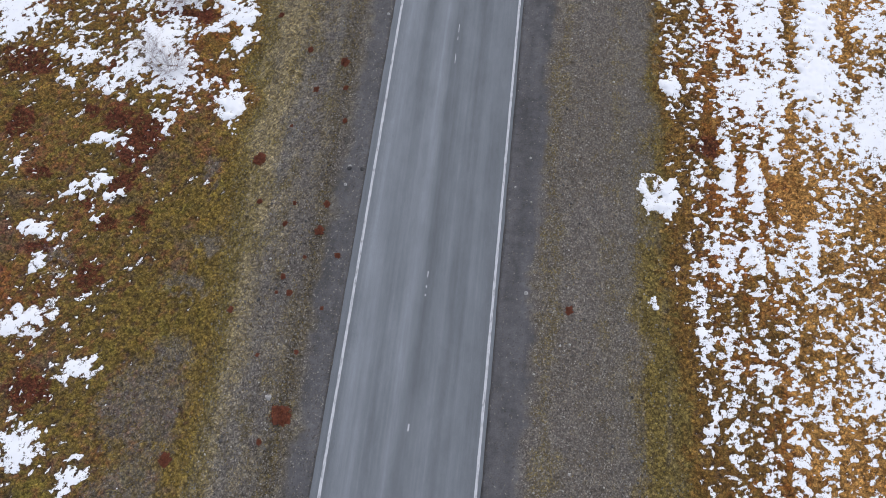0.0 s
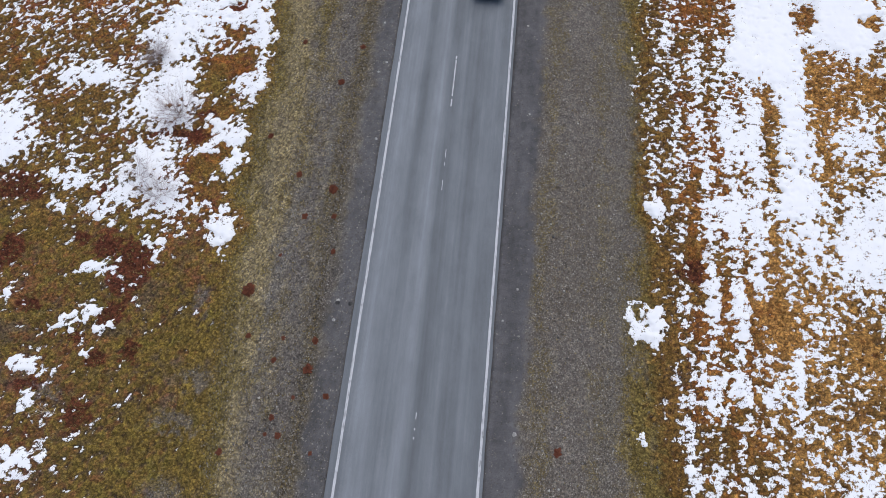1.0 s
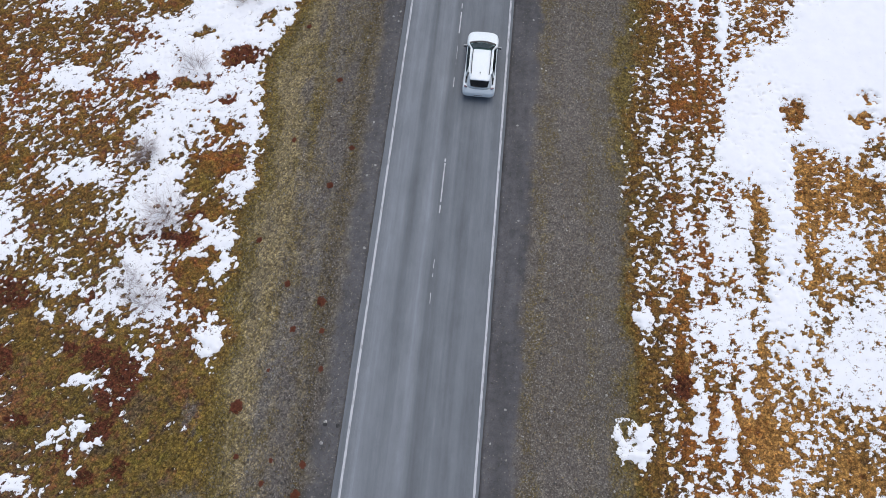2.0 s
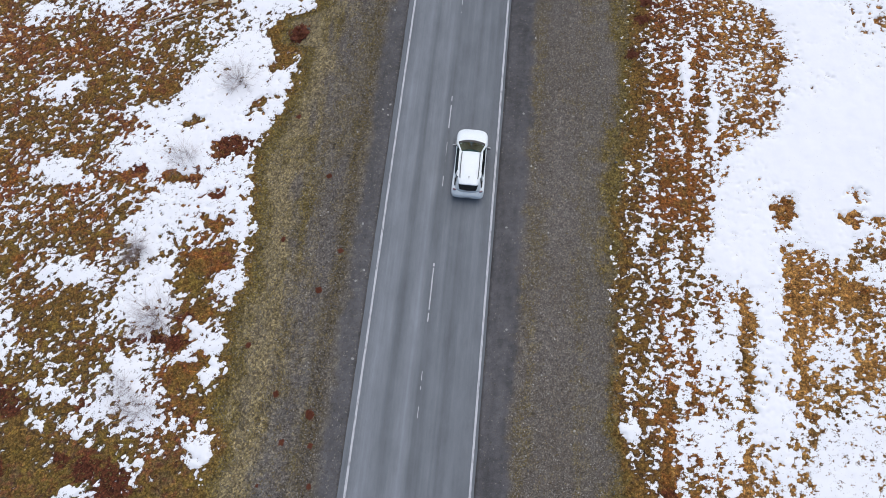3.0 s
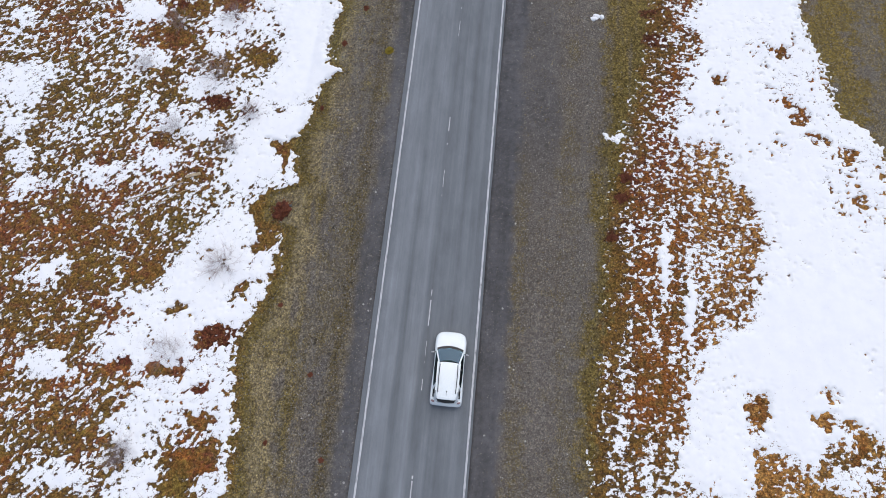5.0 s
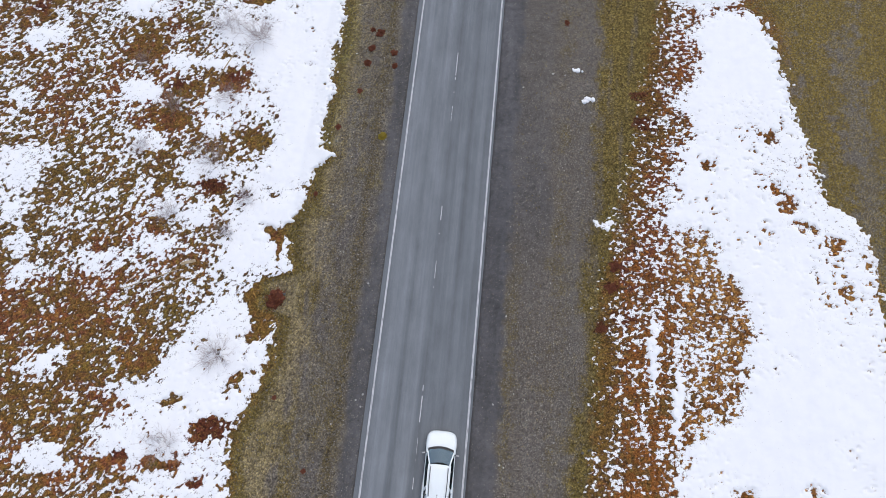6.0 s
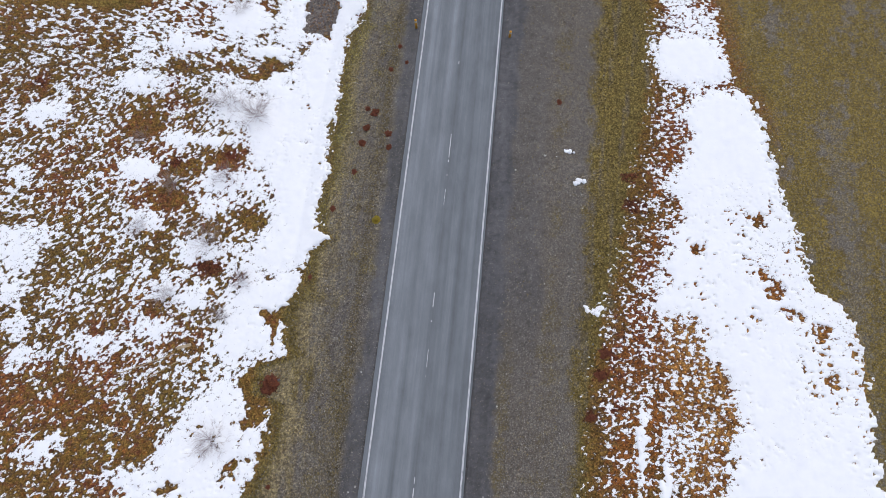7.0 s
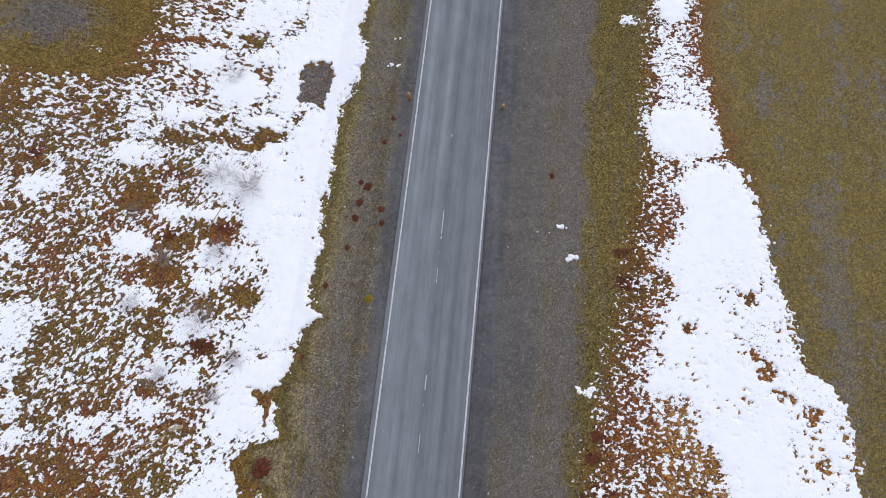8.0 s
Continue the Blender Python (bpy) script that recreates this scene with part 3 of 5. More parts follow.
def drift(points, x, y, soft=0.6):
    """1 inside an outline, 0 outside, with a soft border."""
    out = np.zeros_like(x)
    px, py = np.array(points).T
    near = (x > px.min() - soft) & (x < px.max() + soft) & (y > py.min() - soft) & (y < py.max() + soft)
    if not near.any():
        return out
    u, v = x[near], y[near]
    dist, odd = np.full(u.shape, 99.0), np.zeros(u.shape, bool)
    for ax, ay, bx, by in zip(px, py, np.roll(px, -1), np.roll(py, -1)):
        ex, ey = bx - ax, by - ay
        k = np.clip(((u - ax) * ex + (v - ay) * ey) / (ex * ex + ey * ey), 0, 1)
        dist = np.minimum(dist, np.hypot(u - ax - k * ex, v - ay - k * ey))
        if ay != by:
            odd ^= ((ay > v) != (by > v)) & (u < ex * (v - ay) / ey + ax)
    out[near] = smooth(-soft, soft, np.where(odd, dist, -dist))
    return out


def drifts(outlines, x, y, soft=0.6):
    out = np.zeros_like(x)
    for points in outlines:
        out = np.maximum(out, drift(points, x, y, soft))
    return out


def base_height(x, y):
    z = np.interp(x, PROFILE_X, PROFILE_Z)
    off = smooth(4.2, 7.0, np.abs(x))
    return z + off * (0.10 * layered(x, y, [(0.09, 1.0), (0.25, 0.5)], 11) + 0.02 * layered(x, y, [(0.9, 1.0)], 17))


def in_field(x, y, wider=0.0):
    """0 on the road and its verges, 1 out in the tussock fields."""
    west = smooth(0.55, -0.6, x - np.interp(y, *WEST_EDGE) + 0.55 * layered(x, y, [(0.5, 0.6), (1.1, 0.9), (2.2, 0.9), (4.6, 0.9)], 23))
    east = smooth(-0.5, 0.5, x - np.interp(y, *EAST_EDGE) + wider * smooth(16, 30, y) + 0.8 * layered(x, y, [(0.5, 0.6), (1.5, 0.8), (3.2, 1.0)], 29))
    east = east * smooth(0.4, -1.0, x - np.interp(y, *EAST_FAR) - 0.5 * wider + 0.85 * layered(x, y, [(0.4, 1.0), (1.2, 0.9), (3.3, 1.1)], 31))
    return np.where(x < 0, west, east)


def tussocks(x, y):
    """Height of the tussocks as a share of their tallest, evenly spread from 0 to 1."""
    octaves = [(0.36, 0.35), (1.1, 0.5), (2.5, 1.0), (4.9, 0.95)]

    def grain(angle, along, across, seed):
        u, v = x * math.cos(angle) + y * math.sin(angle), -x * math.sin(angle) + y * math.cos(angle)
        return layered(u * along, v * across, octaves, seed)

    rows = smooth(62, 74, y) * smooth(-12, -14, x)
    n = np.where(x < 0, grain(0.75, 0.86, 1.12, 43) * (1 - rows) + grain(-0.25, 0.56, 1.08, 47) * rows, grain(1.5, 1.35, 0.98, 49))
    return 1 / (1 + np.exp(-3.4 * n))


def flecks(x, y, seed, more=0.0):
    """Clusters of small tufts that stand clear of the snow."""
    where = smooth(0.0 - more, 0.8 - more, layered(x, y, [(0.14, 1.0), (0.4, 0.9)], seed))
    return where * smooth(0.2, 0.75, layered(x, y, [(1.3, 0.6), (2.6, 1.0), (5.0, 0.8)], seed + 3))


def snow_level(x, y):
    """Depth of the snow on the same scale as the tussocks."""
    wx, wy = (0.85 * layered(x, y, [(0.3, 1.0), (0.8, 0.7), (2.0, 0.4)], 55 + k) for k in (0, 7))
    px, py = x + wx, y + wy
    fx, fy = (0.5 * layered(x, y, [(0.7, 0.7), (1.7, 1.0), (3.6, 0.8)], 255 + k) for k in (0, 7))
    bx, by = x + 0.4 * wx + fx, y + 0.4 * wy + fy
    # west of the road
    west = 0.03 + 0.11 * smooth(-13, -16, x) + 0.14 * smooth(12, 22, y) + 0.1 * smooth(14, 19, y) + 0.04 * smooth(20, 30, y) + 0.04 * smooth(40, 60, y)
    rim = np.interp(y, *WEST_EDGE)
    ragged = 2.3 * layered(x, y, [(0.12, 0.8), (0.4, 1.0), (1.1, 0.6)], 63)
    west = west + 0.16 * smooth(-9.5, -5.5, px - rim + ragged) * smooth(13, 19, y)
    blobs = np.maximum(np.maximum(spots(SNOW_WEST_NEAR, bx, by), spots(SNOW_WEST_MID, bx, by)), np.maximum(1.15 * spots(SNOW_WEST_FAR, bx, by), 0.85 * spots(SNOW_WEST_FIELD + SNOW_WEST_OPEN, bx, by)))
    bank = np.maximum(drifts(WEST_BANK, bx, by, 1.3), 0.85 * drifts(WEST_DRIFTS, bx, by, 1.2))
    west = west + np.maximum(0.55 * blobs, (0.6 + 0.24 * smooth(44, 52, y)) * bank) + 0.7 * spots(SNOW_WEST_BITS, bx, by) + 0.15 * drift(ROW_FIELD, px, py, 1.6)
    west = west - (0.6 * flecks(x, y, 65) + 0.62 * flecks(x, y, 165, 0.35) * smooth(52, 44, y)) * smooth(14, 20, y)
    west = west - 1.1 * smooth(0.5, 0.7, flecks(x, y, 365, 0.15)) * smooth(48, 54, y)
    west = west - 0.42 * spots(BARE_WEST, bx, by) - 0.85 * spots(BARE_WEST_MID, bx, by, 2.0, 0.7) - 1.9 * drift(WET_GRAVEL, bx, by, 0.3) - 1.6 * spots([(-12.0, 42.5, 1.2, 0.9), (-12.4, 47.8, 0.6, 0.5), (-12.0, 46.6, 0.3, 0.8)], px, py)
    west = west - 0.5 * smooth(-28, -31, px) * smooth(73.5, 76.5, py) - 0.07 * smooth(-18.5, -22, px) * smooth(18, 25, y) * smooth(45, 38, y)
    # east of the road
    rim = np.interp(y, *EAST_EDGE)
    lanes = np.cos(2 * np.pi * (x - 13.3 + (0.25 + 0.4 * smooth(18, 34, y)) * perlin(x * 0.3, y * 0.12, 51)) / 1.42)
    east = 0.38 + 0.07 * smooth(13.5, 15, x) * (1 + 0.8 * smooth(10, 13, y)) * smooth(26, 20, y) - 0.08 * smooth(24, 30, y) * smooth(18.5, 15.5, x) - 0.1 * smooth(57, 61, y) * smooth(71, 67, y) * smooth(20, 18.6, x) * smooth(14.5, 15.5, x) + 0.05 * smooth(45, 52, y) + 0.04 * smooth(66, 72, y) - 0.08 * smooth(76, 79, y)
    east = east + (0.13 - 0.07 * smooth(18, 34, y)) * lanes * smooth(21, 18, x) * smooth(70, 50, y)
    east = east - 0.12 * smooth(2.0, 0.4, x - rim) - 0.12 * smooth(0.8, -0.8, x - rim) + 0.08 * smooth(14, 22, y)
    solid = drifts(EAST_DEEP, bx + 0.3 * wx, by + 0.3 * wy, 0.9)
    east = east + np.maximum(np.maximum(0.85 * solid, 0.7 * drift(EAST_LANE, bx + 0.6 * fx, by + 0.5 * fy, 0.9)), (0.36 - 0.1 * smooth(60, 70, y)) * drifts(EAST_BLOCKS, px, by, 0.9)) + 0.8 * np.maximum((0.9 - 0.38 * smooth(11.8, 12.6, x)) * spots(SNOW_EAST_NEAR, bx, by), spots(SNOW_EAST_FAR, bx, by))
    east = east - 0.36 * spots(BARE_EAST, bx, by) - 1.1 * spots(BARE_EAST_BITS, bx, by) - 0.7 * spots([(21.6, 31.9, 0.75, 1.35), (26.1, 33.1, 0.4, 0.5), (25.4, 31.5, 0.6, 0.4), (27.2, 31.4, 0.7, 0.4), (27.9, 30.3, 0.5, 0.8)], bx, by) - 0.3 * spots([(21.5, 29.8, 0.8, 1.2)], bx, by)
    outer = smooth(7, 3, np.interp(y, *EAST_FAR) - x) * smooth(40, 46, y) * smooth(63, 57, y)
    east = np.minimum(east, 1.32 - 0.3 * outer) - (1.0 + 0.5 * outer) * flecks(x, y, 59) * smooth(17, 20, x) * smooth(66, 58, y) - 1.4 * outer * flecks(x, y, 67, 0.35) - 0.4 * flecks(x, y, 167, 0.25) * smooth(34, 28, y) - 1.3 * smooth(0.4, 0.7, flecks(x * 0.8, y * 1.2, 267, 0.35)) * smooth(47, 51, y) * smooth(63, 57, y) * smooth(27, 23, x)
    s = np.where(x < 0, west, east) + (0.07 + 0.1 * smooth(44, 54, y) * (x < 0)) * layered(x, y, [(0.16, 1.0), (0.35, 0.8), (0.8, 0.5)], 53)
    lone = spots([(11.2, 11.0, 1.0, 1.15), (11.2, 5.6, 0.55, 0.45), (12.3, 50.5, 0.55, 0.55), (15.4, 85.0, 0.75, 0.8)], px, py)
    f = in_field(x, y, 0.9)
    s = s + (0.55 + 0.5 * (x < 0)) * (1 - f) * layered(x, y, [(1.4, 0.7), (3.4, 1.0), (5.2, 0.8)], 57)
    s = s - 0.88 * np.maximum(f - in_field(x, y), 0) * tussocks(x, y)
    lone = lone * (1 + (0.9 - 0.5 * smooth(15, 14, y)) * layered(x, y, [(2.2, 0.6), (4.2, 1.0), (6.0, 0.8)], 259)) - 0.12 * smooth(11.0, 11.6, x) * smooth(14, 13, y)
    return s - 2.2 * (1 - f) * (1 - smooth(0.12, 0.5, lone)) - 0.55 * (1 - f) * smooth(0.1, 0.3, lone)


TALL = 0.20


def land(x, y):
    f = in_field(x, y)
    rough = 0.25 * (1 - f) * smooth(4.6, 6.5, np.abs(x))
    return base_height(x, y) + TALL * tussocks(x, y) * np.maximum(f, rough * 0.5) + 0.02 * smooth(3.7, 5, np.abs(x)) * layered(x, y, [(3.1, 1.0), (4.3, 0.6)], 61)


def blend(a, b, f):
    return a + (np.asarray(b) - a) * f[..., None]


def land_colour(x, y, tus, level):
    n1, n2 = layered(x, y, [(0.11, 1.0), (0.3, 0.7), (0.8, 0.5)], 71), layered(x, y, [(0.5, 0.6), (1.6, 0.8), (4.0, 0.9)], 77)
    n3 = layered(x, y, [(0.9, 0.7), (2.7, 1.0), (4.5, 0.7)], 83)
    f = in_field(x, y)
    n4 = layered(x, y, [(0.7, 0.5), (2.0, 1.0), (4.4, 0.9)], 89)
    olive, rust, straw = np.array((0.174, 0.1, 0.027)), np.array((0.255, 0.096, 0.023)), np.array((0.31, 0.255, 0.145))
    tan, soil_and_shade, grit, dark_grit = np.array((0.435, 0.235, 0.07)), np.array((0.052, 0.033, 0.02)), np.array((0.16, 0.143, 0.125)), np.array((0.102, 0.1, 0.105))
    moss, wine = np.array((0.215, 0.155, 0.028)), np.array((0.13, 0.04, 0.026))
    c = np.ones((*x.shape, 3)) * olive
    c = blend(c, np.array((0.144, 0.109, 0.034)), 1 - f)
    c = blend(c, np.array((0.152, 0.118, 0.03)), 0.65 * f * smooth(17, 9, y) * (x < 0))
    c = blend(c, moss, smooth(0.1, 0.9, n4) * np.where(x < 0, 0.7, 0.3) * f)
    n5 = layered(x, y, [(0.25, 0.8), (0.7, 1.0), (1.8, 0.7)], 93)
    c = blend(c, np.array((0.165, 0.135, 0.03)), smooth(0.1, 0.7, n5) * 0.75 * f * (0.55 + 0.45 * smooth(20, 12, y)) * (x < 0))
    c = blend(c, np.array((0.105, 0.078, 0.07)), smooth(0.2, 0.7, -n5) * 0.6 * f * smooth(18, 8, y) * (x < 0))
    c = blend(c, np.array((0.186, 0.15, 0.05)), smooth(0.0, 0.9, n4) * 0.7 * (1 - f))
    rim = np.where(x < 0, np.interp(y, *WEST_EDGE) - x, x - np.interp(y, *EAST_EDGE))
    rusty = np.where(x < 0, 0.27 * smooth(12, 24, y) - 0.13 * smooth(30, 37, y), 0.42 + 0.32 * smooth(22, 44, y)) + 0.42 * n1 + 0.45 * n2 - 0.7 * smooth(np.where(x > 0, 2.3, 1.4), np.where(x > 0, 0.7, 0.3), rim + 0.4 * n2)
    c = blend(c, rust, smooth(0.2, 0.7, rusty) * f)
    c = blend(c, wine, smooth(0.2, 0.9, n3 * 0.8 + 0.5 * n1 + 0.08 + (0.1 + 0.1 * smooth(34, 44, y)) * (x < 0) + 0.25 * smooth(16, 8, y) * (x < -12) + np.where(x > 18, -0.5 * smooth(58, 48, y), np.where(x > 0, -0.3 * smooth(44, 24, y), 0.0)) - 0.4 * smooth(1.4, 0.3, rim) + 0.3 * (x > 0) * smooth(38, 48, y) * smooth(6 + 4 * smooth(56, 66, y), 3 + 4 * smooth(56, 66, y), rim) * smooth(-0.5, 0.5, rim)) * f * 0.75 * (0.8 + 0.2 * smooth(8, 20, y + 14 * (x > 0))))
    c = blend(c, tan, (1 - 0.6 * smooth(18, 10, y) * (x < 0)) * smooth(0.3, 0.9, 0.35 * n1 + 0.5 * n4 + 0.6 * smooth(15.5, 19, x) * smooth(58, 48, y) + 0.25 * smooth(30, 16, y) * (x > 0)) * f * 0.85)
    # dark brown to wine where the tussocks stand little above the snow level
    snow_rim = blend(np.ones_like(c) * np.array((0.058, 0.041, 0.037)), np.array((0.082, 0.034, 0.03)), smooth(-0.1, 0.5, n1 + 0.4 * n2))
    c = c + (snow_rim - c) * (smooth(0.26, 0.04, tus - level) * np.where(x > 14, 0.68 - 0.3 * smooth(45, 35, y), 0.68) * f)[..., None]
    # shade in the hollows between tussocks, painted in with the dark soil colour
    c = blend(c, soil_and_shade, smooth(0.28, 0.0, tus) * (0.4 + 0.25 * smooth(30, 50, y)) * f)
    c = blend(c, np.array((0.085, 0.024, 0.014)), smooth(0.3, 0.6, np.maximum(spots(RED_MOSS, x + 0.5 * n2 + 0.5 * n1, y + 0.5 * n4 + 0.4 * n1, 1.0), np.maximum(1.35 * spots(RED_MOSS_SOUTH, x + 0.3 * n2, y + 0.3 * n4, 1.0), spots(RED_MOSS_GAPS, x + 0.3 * n2, y + 0.3 * n4, 1.0))) + 0.3 * n3) * 0.9)
    corner = smooth(-28, -31, x + 2 * n1) * smooth(73, 76, y + 1.5 * n1)
    c = blend(c, np.array((0.16, 0.12, 0.032)), corner * 0.85)
    c = c * (1 + 0.09 * f * (x < 0))[..., None]
    # verges
    west = (1 - f) * (x < 0)
    long = layered(x * 1.3, y * 0.11, [(1.0, 1.0), (2.6, 0.8)], 95)
    d = x - np.interp(y, *WEST_EDGE)
    sparse = smooth(0.25, 0.8, 0.42 + 0.55 * np.exp(-((d - 2.0) / 1.0) ** 2) + 0.28 * n3 + 0.22 * long - 0.35 * np.exp(-((d - 0.2) / 0.6) ** 2))
    c = blend(c, straw * 0.88, sparse * west * 0.82)
    stony = west * smooth(-9.0, -7.6, x + 0.5 * n1 + 0.4 * long) * np.clip(0.68 + 0.4 * n2 + 0.25 * long, 0, 1)
    c = blend(c, blend(grit, np.array((0.15, 0.15, 0.162)), smooth(-0.2, 0.7, n1 + 0.5 * long)), stony * 0.8)
    swathe = layered(x * 1.5, y * 0.4, [(0.3, 0.8), (0.7, 1.0), (1.6, 0.5)], 101)
    c = blend(c, np.array((0.138, 0.126, 0.12)), west * smooth(0.0, 0.6, swathe + 0.5 * np.exp(-((x + 6.8) / 0.7) ** 2) * smooth(40, 25, y)) * smooth(1.2, 2.6, d) * 0.8)
    mottle = layered(x, y * 0.7, [(0.4, 1.0), (1.0, 0.9), (2.6, 0.5)], 99)
    c = blend(c, np.array((0.14, 0.108, 0.03)), west * smooth(0.1, 0.7, mottle) * 0.65)
    c = blend(c, np.array((0.185, 0.16, 0.045)), west * smooth(50, 62, y) * smooth(0.0, 0.7, 0.5 * mottle + 0.4 * n3 + 0.5 * np.exp(-((d - 0.9) / 0.8) ** 2)) * 0.55)
    c = blend(c, blend(np.array((0.1, 0.075, 0.026)), np.array((0.07, 0.053, 0.024)), smooth(32, 20, y)), west * np.exp(-((x + 5.55 + 0.2 * n1) / 0.42) ** 2) * np.clip(0.75 + 0.4 * n2, 0, 1))
    east = (1 - f) * (x > 0)
    turf = np.interp(y, *EAST_TURF)
    bed = east * smooth(0.7, -0.7, x - turf + 0.55 * n1 + 0.6 * n5 + 0.35 * n2)
    weeds = 0.8 * np.exp(-((x - 5.85 - 0.4 * n1) / 0.6) ** 2) * smooth(62, 50, y) + 0.45 * np.exp(-((x - 9.0) / 0.9) ** 2) + 0.35 * smooth(2.0, 0.3, turf - x)
    cover = np.clip(1.0 - 0.75 * smooth(0.35, 0.95, 0.6 * n5 + 0.3 * n2 + 0.2 * n3 + 0.3 * long + 0.12 + weeds), 0, 1)
    north = smooth(40, 52, y)
    plain = bed * smooth(8.6, 7.4, x + 0.5 * n1 + 0.3 * long) * north
    cover = np.maximum(cover, plain)
    c = blend(c, blend(np.array((0.153, 0.13, 0.104)), np.array((0.172, 0.152, 0.133)), smooth(-0.3, 0.6, n1 + 0.6 * long)), bed * cover)
    c = blend(c, blend(np.ones_like(c) * dark_grit, np.array((0.128, 0.119, 0.112)), smooth(52, 63, y + 2 * n1)), plain * 0.75)
    clods = layered(x, y, [(1.1, 0.5), (2.4, 1.0), (4.4, 1.0)], 103)
    c = blend(c, np.array((0.085, 0.07, 0.062)), bed * smooth(0.15, 0.8, clods) * 0.45 * (1 - 0.5 * plain))
    c = blend(c, grit * 0.95, bed * np.exp(-((x - turf + 0.9 - 0.3 * n1) / 0.45) ** 2) * 0.7)
    c = blend(c, soil_and_shade, east * (1 - bed) * smooth(0.3, 1.0, n3) * 0.6)
    c = blend(c, grit * 0.85, east * (1 - bed) * smooth(0.1, 0.9, long + 0.4 * n2) * 0.55)
    beyond = smooth(-0.5, 0.5, x - np.interp(y, *EAST_FAR))
    c = blend(c, np.array((0.178, 0.13, 0.032)) , beyond * (0.75 + 0.25 * np.clip(n2, -1, 1)))
    patchy = beyond * smooth(0.15, 0.6, 0.12 * np.cos(2 * np.pi * (x - 0.1 * y) / 5.2) + 0.7 * layered(x * 1.5, y * 0.8, [(0.12, 0.7), (0.38, 1.0), (1.1, 0.7)], 97) + 0.5 * n2)
    c = blend(c, np.array((0.168, 0.15, 0.138)), patchy * 0.62)
    worn = beyond * smooth(0.3, 0.75, 0.75 * np.exp(-((x - 31.9 + 1.2 * n1 + 0.8 * n5) / 1.7) ** 2) * smooth(74, 67, y + n1) + 0.4 * n2 + 0.3 * n5)
    c = blend(c, np.array((0.185, 0.156, 0.105)), worn * 0.55)
    c = c * (1 + 0.1 * np.maximum(beyond, east * (1 - bed)) * smooth(50, 60, y))[..., None]
    c = blend(c, rust * 0.75, np.exp(-((x - np.interp(y, *EAST_FAR) - 0.2) / 1.0) ** 2) * smooth(60, 70, y) * np.clip(0.5 + 0.6 * n2, 0, 1))
    edge = smooth(5.5, 4.85, np.abs(x) + 0.3 * n1 + 0.3 * n5 + 0.22 * n2 + 0.15 * long + 0.25 * (x < 0))
    c = blend(c, dark_grit * (0.97 + 0.22 * long + 0.12 * n1 + 0.16 * smooth(54, 64, y) * (x > 0))[..., None], edge * 0.95)
    g = np.clip((stony * 0.55 + bed * 0.7) * (1 - edge) * (1 - 0.65 * plain) + edge * 0.06 + beyond * 0.2 + patchy * 0.4 + worn * 0.4 + west * 0.16, 0, 0.9)
    hard = smooth(0.25, 0.9, np.maximum(spots(BARE_GRAVEL, x + 0.8 * n1, y + 0.8 * n2, 1.0), 1.4 * drift(WET_GRAVEL, x, y, 0.5)) + 0.35 * n2)
    c, g = blend(c, np.array((0.145, 0.138, 0.14)), hard * (0.5 + 0.35 * smooth(15, 25, y))), np.maximum(g, hard * 0.4)
    c = c * (1 - 0.08 * smooth(15, 50, y) * (1 - f))[..., None]
    clumpy = np.clip(1.0 - 0.95 * edge - 0.3 * bed - 0.4 * plain - 0.2 * beyond, 0, 1)
    return np.clip(c * (1 + 0.22 * n3 + 0.1 * n1 + 0.12 * n4)[..., None], 0.004, 0.8), g, clumpy


def steps(a, b, d):
    return np.linspace(a, b, int(round((b - a) / d)) + 1)


# ---- ground: one sheet to the horizon, fine where the tussocks show ----
FINE = 0.088
xs = np.concatenate(([-3000, -900, -300, -120, -70], steps(-47, -30, 0.15)[:-1], steps(-30, -9, FINE)[:-1], steps(-9, -3.7, 0.14), [-3.58, -1.2, 1.2, 3.4], steps(3.53, 10, 0.14)[:-1], steps(10, 29, FINE)[:-1], steps(29, 43, 0.15), [70, 120, 300, 900, 3000]))
ys = np.concatenate(([-3000, -900, -300, -100, -40, -20], steps(-9, 89, 0.094), [110, 150, 300, 900, 3000]))
gx, gy = np.meshgrid(xs, ys)
height = land(gx, gy)
tus = tussocks(gx, gy)
level = snow_level(gx, gy)
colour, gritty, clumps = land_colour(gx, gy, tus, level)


def grid_mesh(name, x, y, z, keep, mat):
    ny, nx = x.shape
    idx = np.arange(nx * ny).reshape(ny, nx)
    quads = np.stack((idx[:-1, :-1], idx[:-1, 1:], idx[1:, 1:], idx[1:, :-1]), -1)[keep]
    used, quads = np.unique(quads, return_inverse=True)
    quads = quads.reshape(-1, 4)
    co = np.stack((x.ravel()[used], y.ravel()[used], z.ravel()[used]), -1)
    me = bpy.data.meshes.new(name)
    me.vertices.add(len(co))
    me.vertices.foreach_set("co", co.astype(np.float32).ravel())
    me.loops.add(4 * len(quads))
    me.loops.foreach_set("vertex_index", quads.astype(np.int32).ravel())
    me.polygons.add(len(quads))
    me.polygons.foreach_set("loop_start", np.arange(0, 4 * len(quads), 4, dtype=np.int32))
    me.polygons.foreach_set("use_smooth", np.ones(len(quads), bool))
    me.materials.append(mat)
    me.update(calc_edges=True)
    return new(name, me), used


